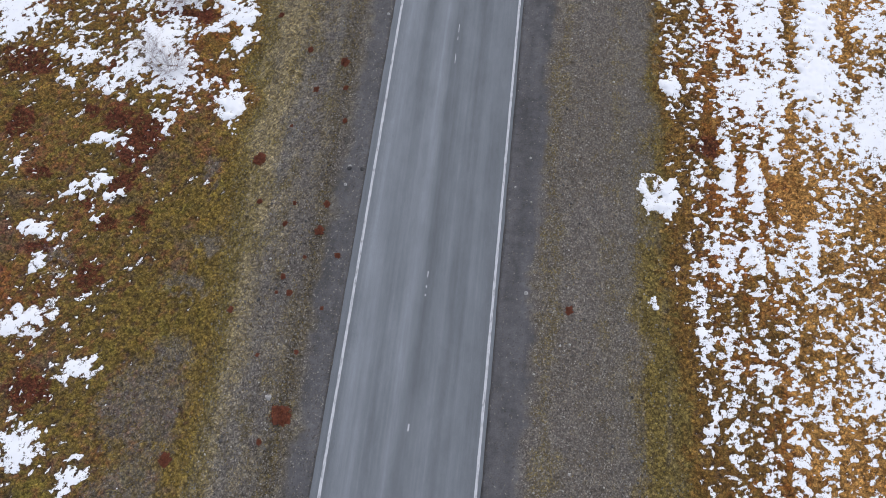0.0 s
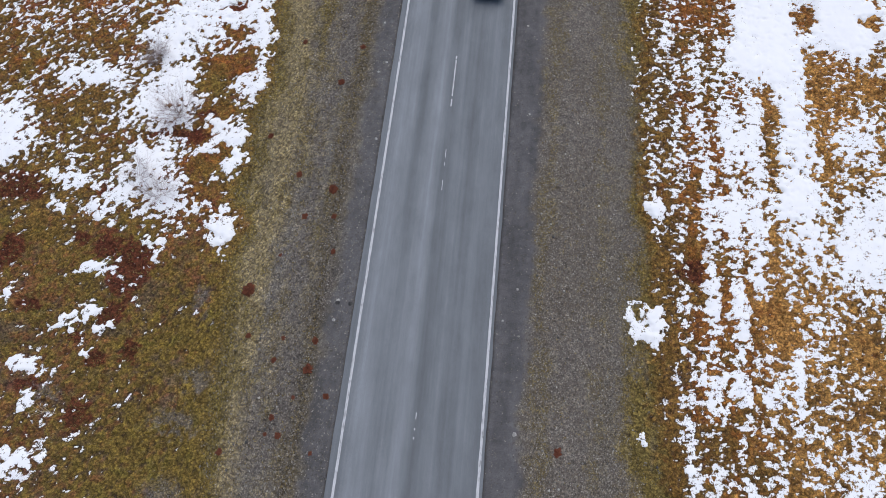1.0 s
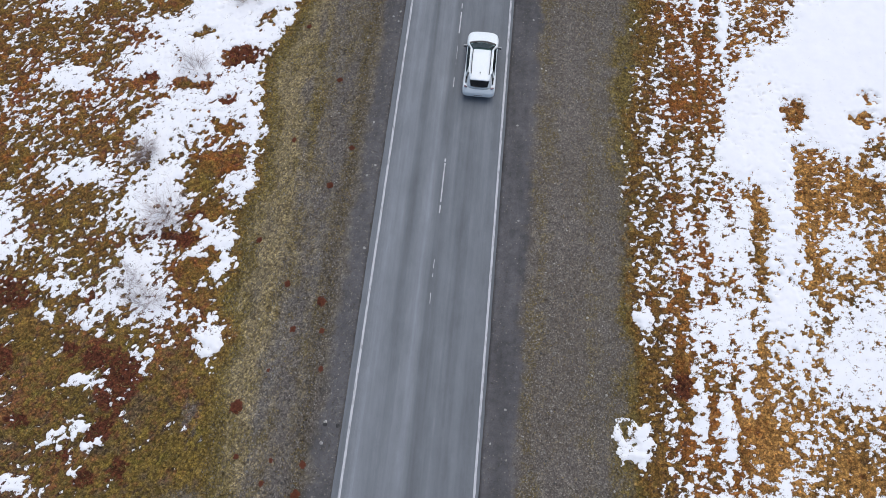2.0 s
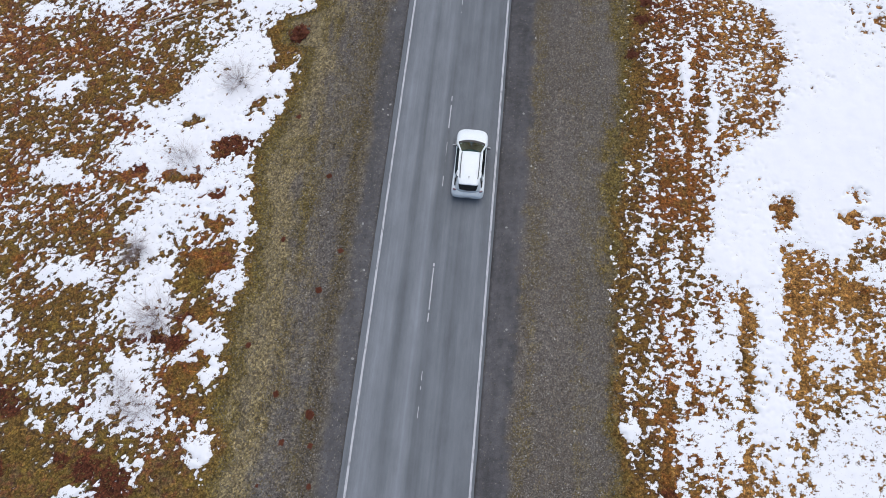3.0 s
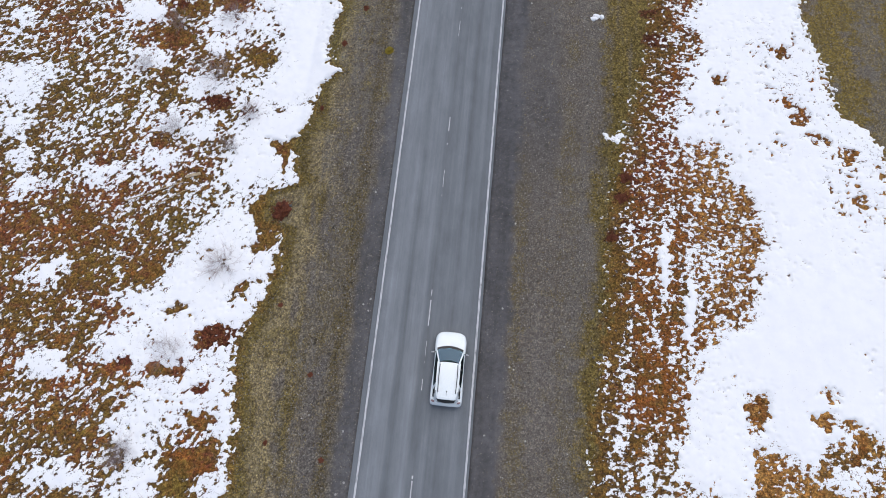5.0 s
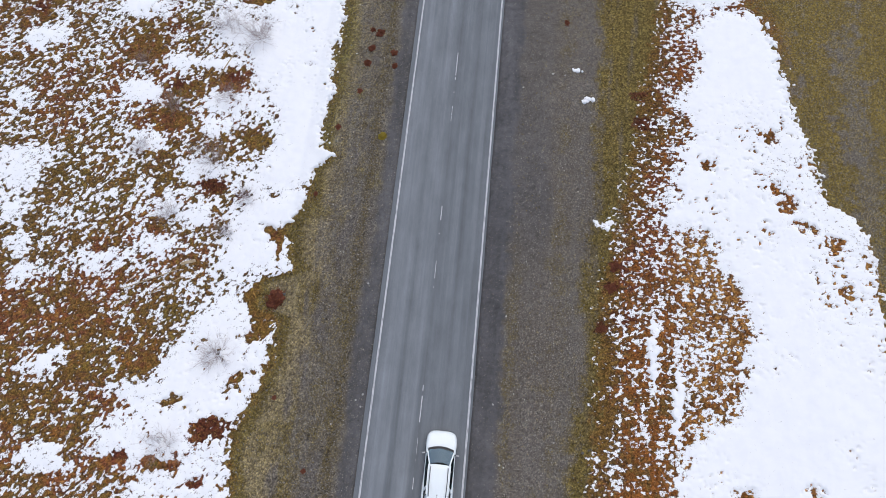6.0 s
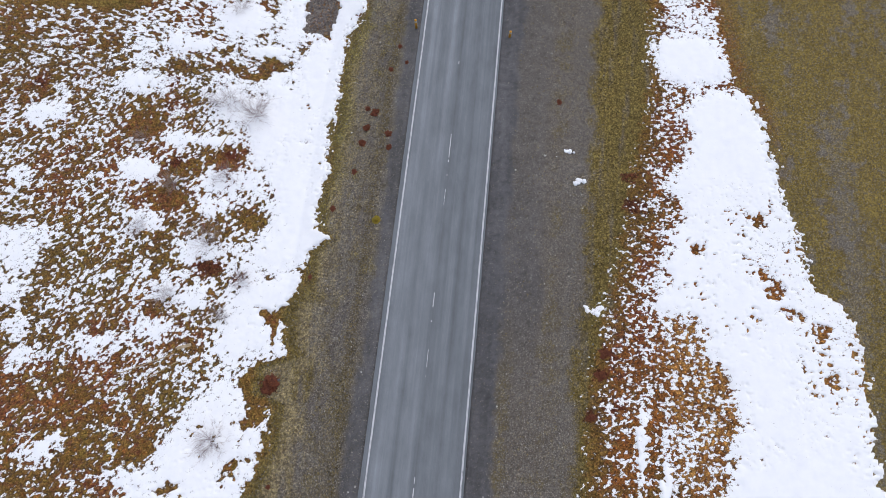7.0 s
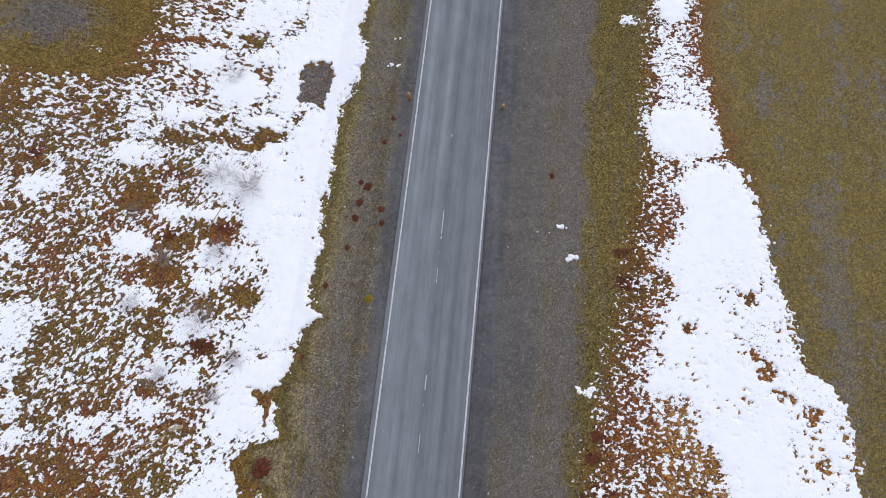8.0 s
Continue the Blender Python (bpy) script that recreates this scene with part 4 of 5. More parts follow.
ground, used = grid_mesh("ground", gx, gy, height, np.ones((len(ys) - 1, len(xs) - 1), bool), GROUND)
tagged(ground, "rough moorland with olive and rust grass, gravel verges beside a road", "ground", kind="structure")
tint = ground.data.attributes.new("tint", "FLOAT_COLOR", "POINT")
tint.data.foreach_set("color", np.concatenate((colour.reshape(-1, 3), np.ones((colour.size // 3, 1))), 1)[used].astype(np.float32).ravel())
clumpy = ground.data.attributes.new("clumpy", "FLOAT", "POINT")
clumpy.data.foreach_set("value", clumps.ravel()[used].astype(np.float32))
gravel = ground.data.attributes.new("gravel", "FLOAT", "POINT")
gravel.data.foreach_set("value", gritty.ravel()[used].astype(np.float32))

# ---- snow: a sheet of its own depth, through which the tussocks stand ----
snow_z = base_height(gx, gy) + TALL * np.clip(level, -1, 1.36) + 0.012 * layered(gx, gy, [(0.8, 1.0), (2.5, 0.5)], 91)
above = snow_z > height - 0.035
inner = (np.abs(gx) < 60) & (gy > -15) & (gy < 95)
above &= inner
keep = above[:-1, :-1] | above[1:, :-1] | above[:-1, 1:] | above[1:, 1:]
keep &= inner[:-1, :-1] & inner[1:, 1:]
snow, snow_used = grid_mesh("snow_cover", gx, gy, snow_z, keep, SNOW)
depth = snow.data.attributes.new("depth", "FLOAT", "POINT")
depth.data.foreach_set("value", (snow_z - height).ravel()[snow_used].astype(np.float32))
tagged(snow, "thin old white snow lying in patches between grass tussocks", "snow", kind="stuff")

# ---- road ----
ys_r = np.concatenate(([-3000, -600, -100], steps(-20, 100, 0.25), [200, 700, 3000]))


def crown(x):
    return 0.045 * (1 - (abs(x) / 3.6) ** 1.6)


def road_slab():
    bm = bmesh.new()
    wob_l = 0.025 * layered(ys_r * 0 + 3.3, ys_r, [(0.6, 1.0), (2.1, 0.8)], 101)
    wob_r = 0.025 * layered(ys_r * 0 + 7.3, ys_r, [(0.6, 1.0), (2.1, 0.8)], 103)
    rows = []
    for y, a, b in zip(ys_r, wob_l, wob_r):
        pts = [(-3.66 + a, -0.3), (-3.64 + a, 0.0)] + [(x, crown(x)) for x in (-2.6, -1.3, 0, 1.3, 2.6)] + [(3.46 + b, 0.0), (3.48 + b, -0.3)]
        rows.append([bm.verts.new((x, y, z)) for x, z in pts])
    for p, q in zip(rows, rows[1:]):
        for k in range(len(p) - 1):
            bm.faces.new((p[k], p[k + 1], q[k + 1], q[k]))
    ob = part("road", bm, ASPHALT)
    return tagged(ob, "straight two-lane grey asphalt road with pale wheel tracks", "road", kind="structure")


road = road_slab()


def stripe(x, y0, y1, wide, seed, step=0.2, gaps=0.0):
    """A thin painted strip with uneven edges; gaps: the share that has worn off."""
    bm = bmesh.new()
    ys_s = steps(y0, y1, step)
    e = 0.012 * layered(ys_s, ys_s * 0 + seed, [(1.3, 1.0), (4.7, 0.9)], seed)
    e2 = 0.012 * layered(ys_s, ys_s * 0 + seed + 5, [(1.3, 1.0), (4.7, 0.9)], seed + 3)
    worn = layered(ys_s, ys_s * 0 + seed + 9, [(0.9, 1.0), (3.3, 0.7)], seed + 7)
    for k in range(len(ys_s) - 1):
        if gaps and worn[k] < -0.9 + 1.8 * gaps:
            continue
        quad = [(x - wide / 2 + e[k], ys_s[k]), (x + wide / 2 + e2[k], ys_s[k]), (x + wide / 2 + e2[k + 1], ys_s[k + 1]), (x - wide / 2 + e[k + 1], ys_s[k + 1])]
        top = [bm.verts.new((px, py, crown(px) + 0.016)) for px, py in quad]
        low = [bm.verts.new((px, py, crown(px) - 0.02)) for px, py in quad]
        bm.faces.new(top)
        for i in range(4):
            bm.faces.new((low[i], low[(i + 1) % 4], top[(i + 1) % 4], top[i]))
    return bm


for x, seed in ((-3.25, 3), (3.25, 8)):
    part("edge_line", stripe(x, -20, 100, 0.12, seed), PAINT, road, "worn white painted edge line")
# what is left of the middle line: start, end, width, share worn off
for k, (y0, y1, wide, worn) in enumerate([(-2.8, -0.7, 0.06, 0.6), (4.3, 5.6, 0.045, 0.55), (17.1, 20.0, 0.035, 0.5), (22.4, 25.9, 0.075, 0.25), (30.9, 31.6, 0.05, 0.25), (31.9, 34.0, 0.028, 0.55), (35.0, 37.4, 0.07, 0.06),
                                          (44.0, 46.3, 0.035, 0.55), (48.0, 50.3, 0.065, 0.45), (57.3, 60.0, 0.035, 0.5), (61.1, 63.6, 0.065, 0.4), (70.2, 70.6, 0.05, 0.5)]):
    part("centre_line", stripe(0.1 - 0.001 * y0, y0, y1, wide, 20 + k, 0.1, worn), PAINT, road, "broken centre line almost worn away")


# ---- white car on the road ----
def car_body(parent):
    # y, half-width, sill height, shoulder height
    rows = [(-2.36, 0.62, 0.42, 0.60), (-2.345, 0.79, 0.38, 0.70), (-2.27, 0.885, 0.33, 0.80), (-2.16, 0.91, 0.31, 0.93), (-2.03, 0.92, 0.30, 1.01), (-1.75, 0.93, 0.28, 1.04), (-1.2, 0.915, 0.26, 1.02), (-0.3, 0.885, 0.26, 1.0),
            (0.6, 0.885, 0.26, 1.0), (1.1, 0.91, 0.26, 1.0), (1.45, 0.925, 0.27, 0.985), (1.75, 0.905, 0.29, 0.945), (1.98, 0.83, 0.33, 0.885), (2.12, 0.68, 0.38, 0.81), (2.20, 0.43, 0.44, 0.70)]
    rings = []
    for y, w, lo, hi in rows:
        tuck = 0.0 if y < 1.15 else 0.02
        half = [(0.0, hi + 0.025), (0.5 * w, hi + 0.02), (0.84 * w, hi - 0.005), (0.955 * w, hi - 0.06), (w, hi - 0.17 - tuck), (w, (hi + lo) / 2), (0.985 * w, lo + 0.12), (0.93 * w, lo + 0.01), (0.6 * w, lo), (0.0, lo)]
        ring = [(x, y, z) for x, z in half] + [(-x, y, z) for x, z in half[-2:0:-1]]
        rings.append(ring)
    bm = bmesh.new()
    loft(bm, rings)
    ob = part("body", bm, CAR_WHITE, parent, "white painted body with rounded bonnet", True)
    soften(ob)


def pane(bm, corners, thick=0.006, bow=(0, 0, 0), n=6):
    """A bowed sheet between four corners (a, b at the foot, c, d at the head)."""
    a, b, c, d = (Vector(p) for p in corners)
    nrm = (b - a).cross(d - a).normalized()
    bow = Vector(bow)
    faces = []
    for side in (0, -thick):
        grid = []
        for j in range(n + 1):
            v = j / n
            grid.append([bm.verts.new((a.lerp(b, i / n)).lerp(d.lerp(c, i / n), v) + bow * 4 * (i / n) * (1 - i / n) + nrm * side) for i in range(n + 1)])
        faces.append(grid)
    for g, flip in ((faces[0], False), (faces[1], True)):
        for j in range(n):
            for i in range(n):
                q = (g[j][i], g[j][i + 1], g[j + 1][i + 1], g[j + 1][i])
                bm.faces.new(q[::-1] if flip else q)


def car(x, y):
    ob = thing("car", x, y, crown(x) + 0.005, "white compact SUV with dark roof rails driving on asphalt road", "car")
    ob.matrix_basis = ob.matrix_basis @ Matrix.Diagonal((1.07, 1, 1, 1))
    car_body(ob)
    # sills, bumpers and wheel arches in black plastic
    bm = bmesh.new()
    for s in (-1, 1):
        box(bm, s * 0.885, -0.02, 0.27, 0.07, 2.2, 0.13, 0.02)
    box(bm, 0, -2.22, 0.38, 1.25, 0.14, 0.14, 0.04)
    box(bm, 0, 2.12, 0.40, 1.1, 0.14, 0.14, 0.04)
    part("cladding", bm, BLACK_TRIM, ob, "black plastic sills and bumper strips")
    for s in (-1, 1):
        for wy in (-1.33, 1.32):
            bm = bmesh.new()
            bmesh.ops.create_cone(bm, cap_ends=True, segments=28, radius1=0.34, radius2=0.34, depth=0.21, matrix=pose(s * 0.835, wy, 0.34, 0, 90, 0))
            bmesh.ops.bevel(bm, geom=[e for e in bm.edges if len(e.link_faces) == 2 and any(len(f.verts) > 4 for f in e.link_faces)], offset=0.03, segments=2, affect="EDGES")
            wheel = part("wheel", bm, RUBBER, ob, "black rubber tyre on an alloy rim", True)
            bm = bmesh.new()
            bmesh.ops.create_cone(bm, cap_ends=True, segments=24, radius1=0.06, radius2=0.06, depth=0.03, matrix=pose(s * 0.944, wy, 0.34, 0, 90, 0))
            for k in range(5):
                a = k * 2 * math.pi / 5
                beam(bm, (s * 0.944, wy, 0.34), (s * 0.944, wy + 0.22 * math.cos(a), 0.34 + 0.22 * math.sin(a)), 0.05, 0.02, (0, -math.sin(a), math.cos(a)))
            part("rim", bm, ALLOY, wheel)
    # roof with a slight crown and rounded corners
    bm = bmesh.new()
    rings = []
    for ry, w, z in ((-2.0, 0.49, 1.535), (-1.96, 0.555, 1.56), (-1.6, 0.61, 1.60), (-0.8, 0.625, 1.635), (0.0, 0.61, 1.615), (0.14, 0.59, 1.565), (0.24, 0.56, 1.525)):
        half = [(0.0, z + 0.012), (0.55 * w, z + 0.008), (0.9 * w, z - 0.012), (w, z - 0.05), (0.97 * w, z - 0.075), (0.5 * w, z - 0.04), (0, z - 0.035)]
        rings.append([(px, ry, pz) for px, pz in half] + [(-px, ry, pz) for px, pz in half[-2:0:-1]])
    loft(bm, rings)
    roof = part("roof", bm, CAR_WHITE, ob, "white roof panel", True)
    soften(roof)
    for s in (-1, 1):
        bm = bmesh.new()
        pts = [(s * 0.50, 0.08, 1.625), (s * 0.515, -0.06, 1.668), (s * 0.52, -0.75, 1.685), (s * 0.505, -1.45, 1.665), (s * 0.49, -1.6, 1.61)]
        for a, b in zip(pts, pts[1:]):
            beam(bm, a, b, 0.045, 0.035)
        part("roof_rail", bm, RAIL_METAL, roof, "dark grey roof rail")
    bm = bmesh.new()
    box(bm, 0.0, -1.52, 1.635, 0.05, 0.08, 0.03, 0.01)
    beam(bm, (0, -1.53, 1.645), (0, -1.75, 1.78), 0.012, 0.012)
    part("aerial", bm, BLACK_TRIM, roof, "short black roof aerial")
    # pillars
    for s in (-1, 1):
        for a, b, wide, deep, across in (((s * 0.79, 0.98, 0.98), (s * 0.58, 0.18, 1.52), 0.075, 0.07, (1, 0, 0)),
                                         ((s * 0.80, -1.38, 0.97), (s * 0.605, -1.05, 1.57), 0.16, 0.05, (0, 1, 0)), ((s * 0.625, 0.22, 1.54), (s * 0.61, -1.5, 1.55), 0.09, 0.05, (1, 0, 0))):
            bm = bmesh.new()
            beam(bm, a, b, wide, deep, across)
            part("pillar", bm, CAR_WHITE, ob, "white roof pillar")
        bm = bmesh.new()
        beam(bm, (s * 0.83, -0.12, 0.97), (s * 0.612, -0.20, 1.56), 0.10, 0.03, (0, 1, 0))
        part("door_pillar", bm, BLACK_TRIM, ob, "black middle pillar")
    bm = bmesh.new()
    pane(bm, ((-0.74, 0.98, 1.045), (0.74, 0.98, 1.045), (0.56, 0.21, 1.505), (-0.56, 0.21, 1.505)), bow=(0, 0.14, 0.02))
    part("windscreen", bm, WINDSCREEN, ob, "clear greenish windscreen", True)
    bm = bmesh.new()
    rings = []
    for i in range(9):
        u = -1 + i / 4
        px, bow = 0.76 * u, 0.17 * (1 - u * u)
        rings.append([(px, 0.92 + bow, 1.05), (px, 1.10 + bow, 1.052), (px, 1.11 + bow, 0.98), (px, 0.92 + bow, 0.97)])
    loft(bm, rings)
    for a, b in (((-0.6, 1.12, 1.06), (0.05, 1.05, 1.08)), ((0.05, 1.15, 1.06), (0.62, 0.99, 1.08))):
        beam(bm, a, b, 0.03, 0.02, (0, 1, 0))
    part("cowl", bm, BLACK_TRIM, ob, "black cowl with wiper arms")
    # tailgate: closed round the rear corners, with the window set on it
    bm = bmesh.new()
    rings = []
    for z, w, front, back in ((0.93, 0.75, -1.52, -2.2), (1.08, 0.715, -1.46, -2.14), (1.32, 0.665, -1.36, -2.035), (1.5, 0.625, -1.3, -1.95), (1.56, 0.59, -1.28, -1.9)):
        half = [(w, front), (w, back + 0.38), (0.96 * w, back + 0.2), (0.85 * w, back + 0.08), (0.55 * w, back + 0.015), (0, back)]
        rings.append([(px, py, z) for px, py in half] + [(-px, py, z) for px, py in half[-2::-1]])
    loft(bm, rings)
    tailgate = part("tailgate", bm, CAR_WHITE, ob, "white tailgate and rear corners", True)
    bm = bmesh.new()
    pane(bm, ((0.47, -2.115, 1.08), (-0.47, -2.115, 1.08), (-0.545, -1.955, 1.5), (0.545, -1.955, 1.5)), bow=(0, -0.05, 0))
    part("rear_window", bm, DARK_GLASS, tailgate, "dark tinted rear window", True)
    bm = bmesh.new()
    beam(bm, (0.0, -2.18, 1.1), (-0.36, -2.13, 1.16), 0.02, 0.02, (0, 0, 1))
    part("rear_wiper", bm, BLACK_TRIM, tailgate, "black rear wiper")
    for s in (-1, 1):
        for y0, y1, t0, t1, foot in ((0.86, -0.07, 0.08, -0.15, (0.82, 0.835)), (-0.17, -1.24, -0.25, -0.98, (0.835, 0.81)), (-1.36, -1.78, -1.18, -1.56, (0.765, 0.758))):
            bm = bmesh.new()
            head = 0.638 if y0 < -1 else 0.622
            corners = ((s * foot[0], y0, 1.0), (s * foot[1], y1, 1.0), (s * head, t1, 1.54), (s * head, t0, 1.54))
            pane(bm, corners if s < 0 else (corners[1], corners[0], corners[3], corners[2]), n=2)
            part("side_window", bm, DARK_GLASS if y0 < -1 else TINTED, ob, "dark tinted side window")
    # cabin
    bm = bmesh.new()
    box(bm, 0, -0.62, 1.055, 1.58, 2.5, 0.03, 0.01)
    part("cabin_floor", bm, SEAT_CLOTH, ob, "dark cabin interior")
    bm = bmesh.new()
    box(bm, 0, 0.64, 1.075, 1.36, 0.66, 0.05, 0.02)
    part("dashboard", bm, DASH_SKY_SHEEN, ob, "dashboard and parcel shelf in pale teal, painted like reflected sky")
    for sx in (-0.36, 0.36):
        bm = bmesh.new()
        box(bm, sx, -0.15, 1.12, 0.46, 0.14, 0.36, 0.05)
        box(bm, sx, -0.17, 1.34, 0.24, 0.09, 0.14, 0.03)
        part("front_seat", bm, SEAT_CLOTH, ob, "dark cloth seat back with headrest")
    bm = bmesh.new()
    box(bm, 0, -1.1, 1.10, 1.3, 0.13, 0.3, 0.05)
    part("rear_seat", bm, SEAT_CLOTH, ob, "dark cloth rear bench back")
    # lights, mirrors, plate, tailgate
    for s in (-1, 1):
        bm = bmesh.new()
        bmesh.ops.create_uvsphere(bm, u_segments=16, v_segments=8, radius=1, matrix=pose(s * 0.745, -2.11, 1.0, 0, 0, s * 25) @ Matrix.Diagonal((0.105, 0.06, 0.045, 1)))
        part("tail_light", bm, TAIL_RED, ob, "pinkish red tail light", True)
        bm = bmesh.new()
        bmesh.ops.create_uvsphere(bm, u_segments=16, v_segments=8, radius=1, matrix=pose(s * 0.62, 2.0, 0.75, 0, 0, -s * 30) @ Matrix.Diagonal((0.15, 0.055, 0.055, 1)))
        part("headlamp", bm, HEADLAMP, ob, "clear headlamp", True)
        bm = bmesh.new()
        box(bm, 0, 0, 0, 0.20, 0.10, 0.14, 0.035, pose(s * 1.0, 0.80, 1.07, 0, 0, -s * 14))
        mirror = part("wing_mirror", bm, MIRROR_GREY, ob, "grey wing mirror", True)
        bm = bmesh.new()
        beam(bm, (s * 0.85, 0.84, 1.0), (s * 0.96, 0.81, 1.04), 0.07, 0.04, (0, 1, 0))
        box(bm, 0, 0, 0, 0.17, 0.015, 0.11, 0.004, pose(s * 0.992, 0.743, 1.07, 0, 0, -s * 14))
        part("mirror_arm", bm, RAIL_METAL, mirror, "dark mirror arm and glass")
    bm = bmesh.new()
    box(bm, 0, -2.35, 0.53, 0.52, 0.03, 0.11, 0.003)
    plate = part("number_plate", bm, PLATE, ob, "pale number plate with dark bars")
    for k in range(5):
        bm = bmesh.new()
        box(bm, -0.18 + 0.09 * k, -2.367, 0.53, 0.05, 0.006, 0.065)
        part("plate_bar", bm, DARK_BARS, plate)
    bm = bmesh.new()
    box(bm, 0, -2.2, 0.84, 0.46, 0.05, 0.03, 0.012)
    part("tailgate_grip", bm, BLACK_TRIM, ob, "dark tailgate grip strip")
    bm = bmesh.new()
    box(bm, 0, 2.165, 0.62, 0.8, 0.03, 0.11, 0.01)
    part("grille", bm, BLACK_TRIM, ob, "black front grille")
    return ob


car(1.64, 32.44)


# ---- marker posts ----
def height_at(x, y):
    a, b = np.array([float(x)]), np.array([float(y)])
    return float(land(a, b)[0])


def marker_post(x, y, lean, tall):
    ob = thing("marker_post", x, y, height_at(x, y) - 0.05, "yellow plastic roadside marker post with pale reflector band", "road post", "posts along the road")
    ob.matrix_basis = pose(x, y, height_at(x, y) - 0.05, 0, lean, 0)
    bm = bmesh.new()
    rings = []
    for z, w in ((0, 0.11), (tall * 0.6, 0.11), (tall * 0.96, 0.105), (tall, 0.08)):
        rings.append([(w * math.cos(a), 0.8 * w * math.sin(a), z) for a in [k * math.pi / 5 for k in range(10)]])
    loft(bm, rings)
    part("post", bm, POST_YELLOW, ob, smooth=True)
    bm = bmesh.new()
    rings = [[(0.114 * math.cos(a), 0.092 * math.sin(a), z) for a in [k * math.pi / 5 for k in range(10)]] for z in (tall * 0.72, tall * 0.84)]
    loft(bm, rings)
    part("reflector", bm, REFLECTOR, ob, "pale reflector band", True)


marker_post(-4.0, 73.65, -2, 1.1)
marker_post(4.17, 73.55, 1, 0.8)


# ---- bare shrubs ----
def bare_shrub(rng, stems):
    ob = thing("bare_shrub", 0, 0, -50, "leafless grey-brown shrub with fine fanned twigs in snow", "shrub", "bare shrubs in the field")
    thick, thin = bmesh.new(), bmesh.new()

    def shoot(bm, a, d, length, r, depth):
        b = a + d * length
        s = d.cross(Vector((0.3, 0.5, 0.8))).normalized()
        t = d.cross(s)
        ring = [[bm.verts.new(p + (s * math.cos(k * 2.0944) + t * math.sin(k * 2.0944)) * q) for k in range(3)] for p, q in ((a, r), (b, r * 0.45))]
        for k in range(3):
            bm.faces.new((ring[0][k], ring[0][(k + 1) % 3], ring[1][(k + 1) % 3], ring[1][k]))
        if depth:
            for k in range(rng.randint(4, 6)):
                f = rng.uniform(0.25, 1.0)
                e = (d + Vector((rng.gauss(0, 0.5), rng.gauss(0, 0.5), rng.gauss(0.0, 0.3)))).normalized()
                shoot(thin, a.lerp(b, f), e, length * rng.uniform(0.4, 0.7), r * 0.55, depth - 1)

    for k in range(stems):
        a = rng.uniform(0, 2 * math.pi)
        out = rng.uniform(0.2, 1.35)
        d = Vector((math.cos(a) * out, math.sin(a) * out, rng.uniform(0.6, 1.0))).normalized()
        shoot(thick, Vector((rng.gauss(0, 0.14), rng.gauss(0, 0.14), 0)), d, rng.uniform(0.55, 1.1), 0.0075, 2)
    part("stem", thick, TWIG, ob)
    part("twig_crown", thin, TWIG, ob)
    return ob


rng = random.Random(5)
shrub_kinds = [bare_shrub(random.Random(k), n) for k, n in enumerate((26, 32, 22))]
SHRUBS = [(-18.7, 25.5, 1.0), (-16.3, 21.2, 1.5), (-17.3, 17.0, 1.0), (-16.0, 16.0, 1.2), (-14.9, 38.1, 1.3), (-17.1, 31.8, 1.2), (-18.7, 25.0, 0.9), (-15.1, 50.1, 0.9), (-18.3, 52.9, 1.5),
          (-24.3, 53.6, 0.9), (-22.5, 57.6, 1.0), (-18.1, 58.7, 1.2), (-19.6, 65.6, 1.55), (-16.9, 64.6, 1.6), (-20.5, 75.5, 1.2), (-20.7, 48.4, 1.0), (-16.2, 47.3, 0.8), (-26.0, 61.5, 0.9)]
for k, (x, y, size) in enumerate(SHRUBS):
    m = pose(x, y, height_at(x, y) - 0.03, 0, 0, rng.uniform(0, 360))
    if k < 3:
        shrub_kinds[k].matrix_basis = m @ Matrix.Scale(size, 4)
    else:
        src = shrub_kinds[k % 3]
        copy_thing(src, m @ Matrix.Scale(size / src.scale[0], 4))


# ---- red-brown cushions of low plants on the verges ----
def cushion(name, label, category, group, mound, leaf, seed):
    r = random.Random(seed)
    ob = thing(name, 0, 0, -50, label, category, group)
    bm = bmesh.new()
    bmesh.ops.create_icosphere(bm, subdivisions=4, radius=0.44)
    for v in bm.verts:
        n = noise.noise(v.co * 3.6 + Vector((seed * 7.1, 0, 0))) + 0.6 * noise.noise(v.co * 8.0 + Vector((seed * 3.3, 0, 0)))
        v.co *= 1 + 0.55 * n
        v.co.z *= 0.34
    part("mound", bm, mound, ob)
    bm = bmesh.new()
    for _ in range(260):
        a = r.uniform(0, 2 * math.pi)
        q = (0.5 + 0.14 * math.sin(2 * a + seed) + 0.1 * math.sin(5 * a + 2 * seed)) * math.sqrt(r.random())
        c = Vector((q * math.cos(a), q * math.sin(a), 0.17 * math.sqrt(max(0.03, 1 - (q / 0.56) ** 2))))
        d = Vector((r.gauss(0, 1), r.gauss(0, 1), abs(r.gauss(0.5, 0.5)))).normalized() * r.uniform(0.08, 0.2)
        s = d.cross(Vector((r.gauss(0, 1), r.gauss(0, 1), r.gauss(0, 1)))).normalized() * r.uniform(0.02, 0.04)
        vs = [bm.verts.new(p) for p in (c - s, c + d * 0.5 + s * 0.6, c + d, c + s)]
        bm.faces.new(vs)
    part("foliage", bm, leaf, ob)
    return ob


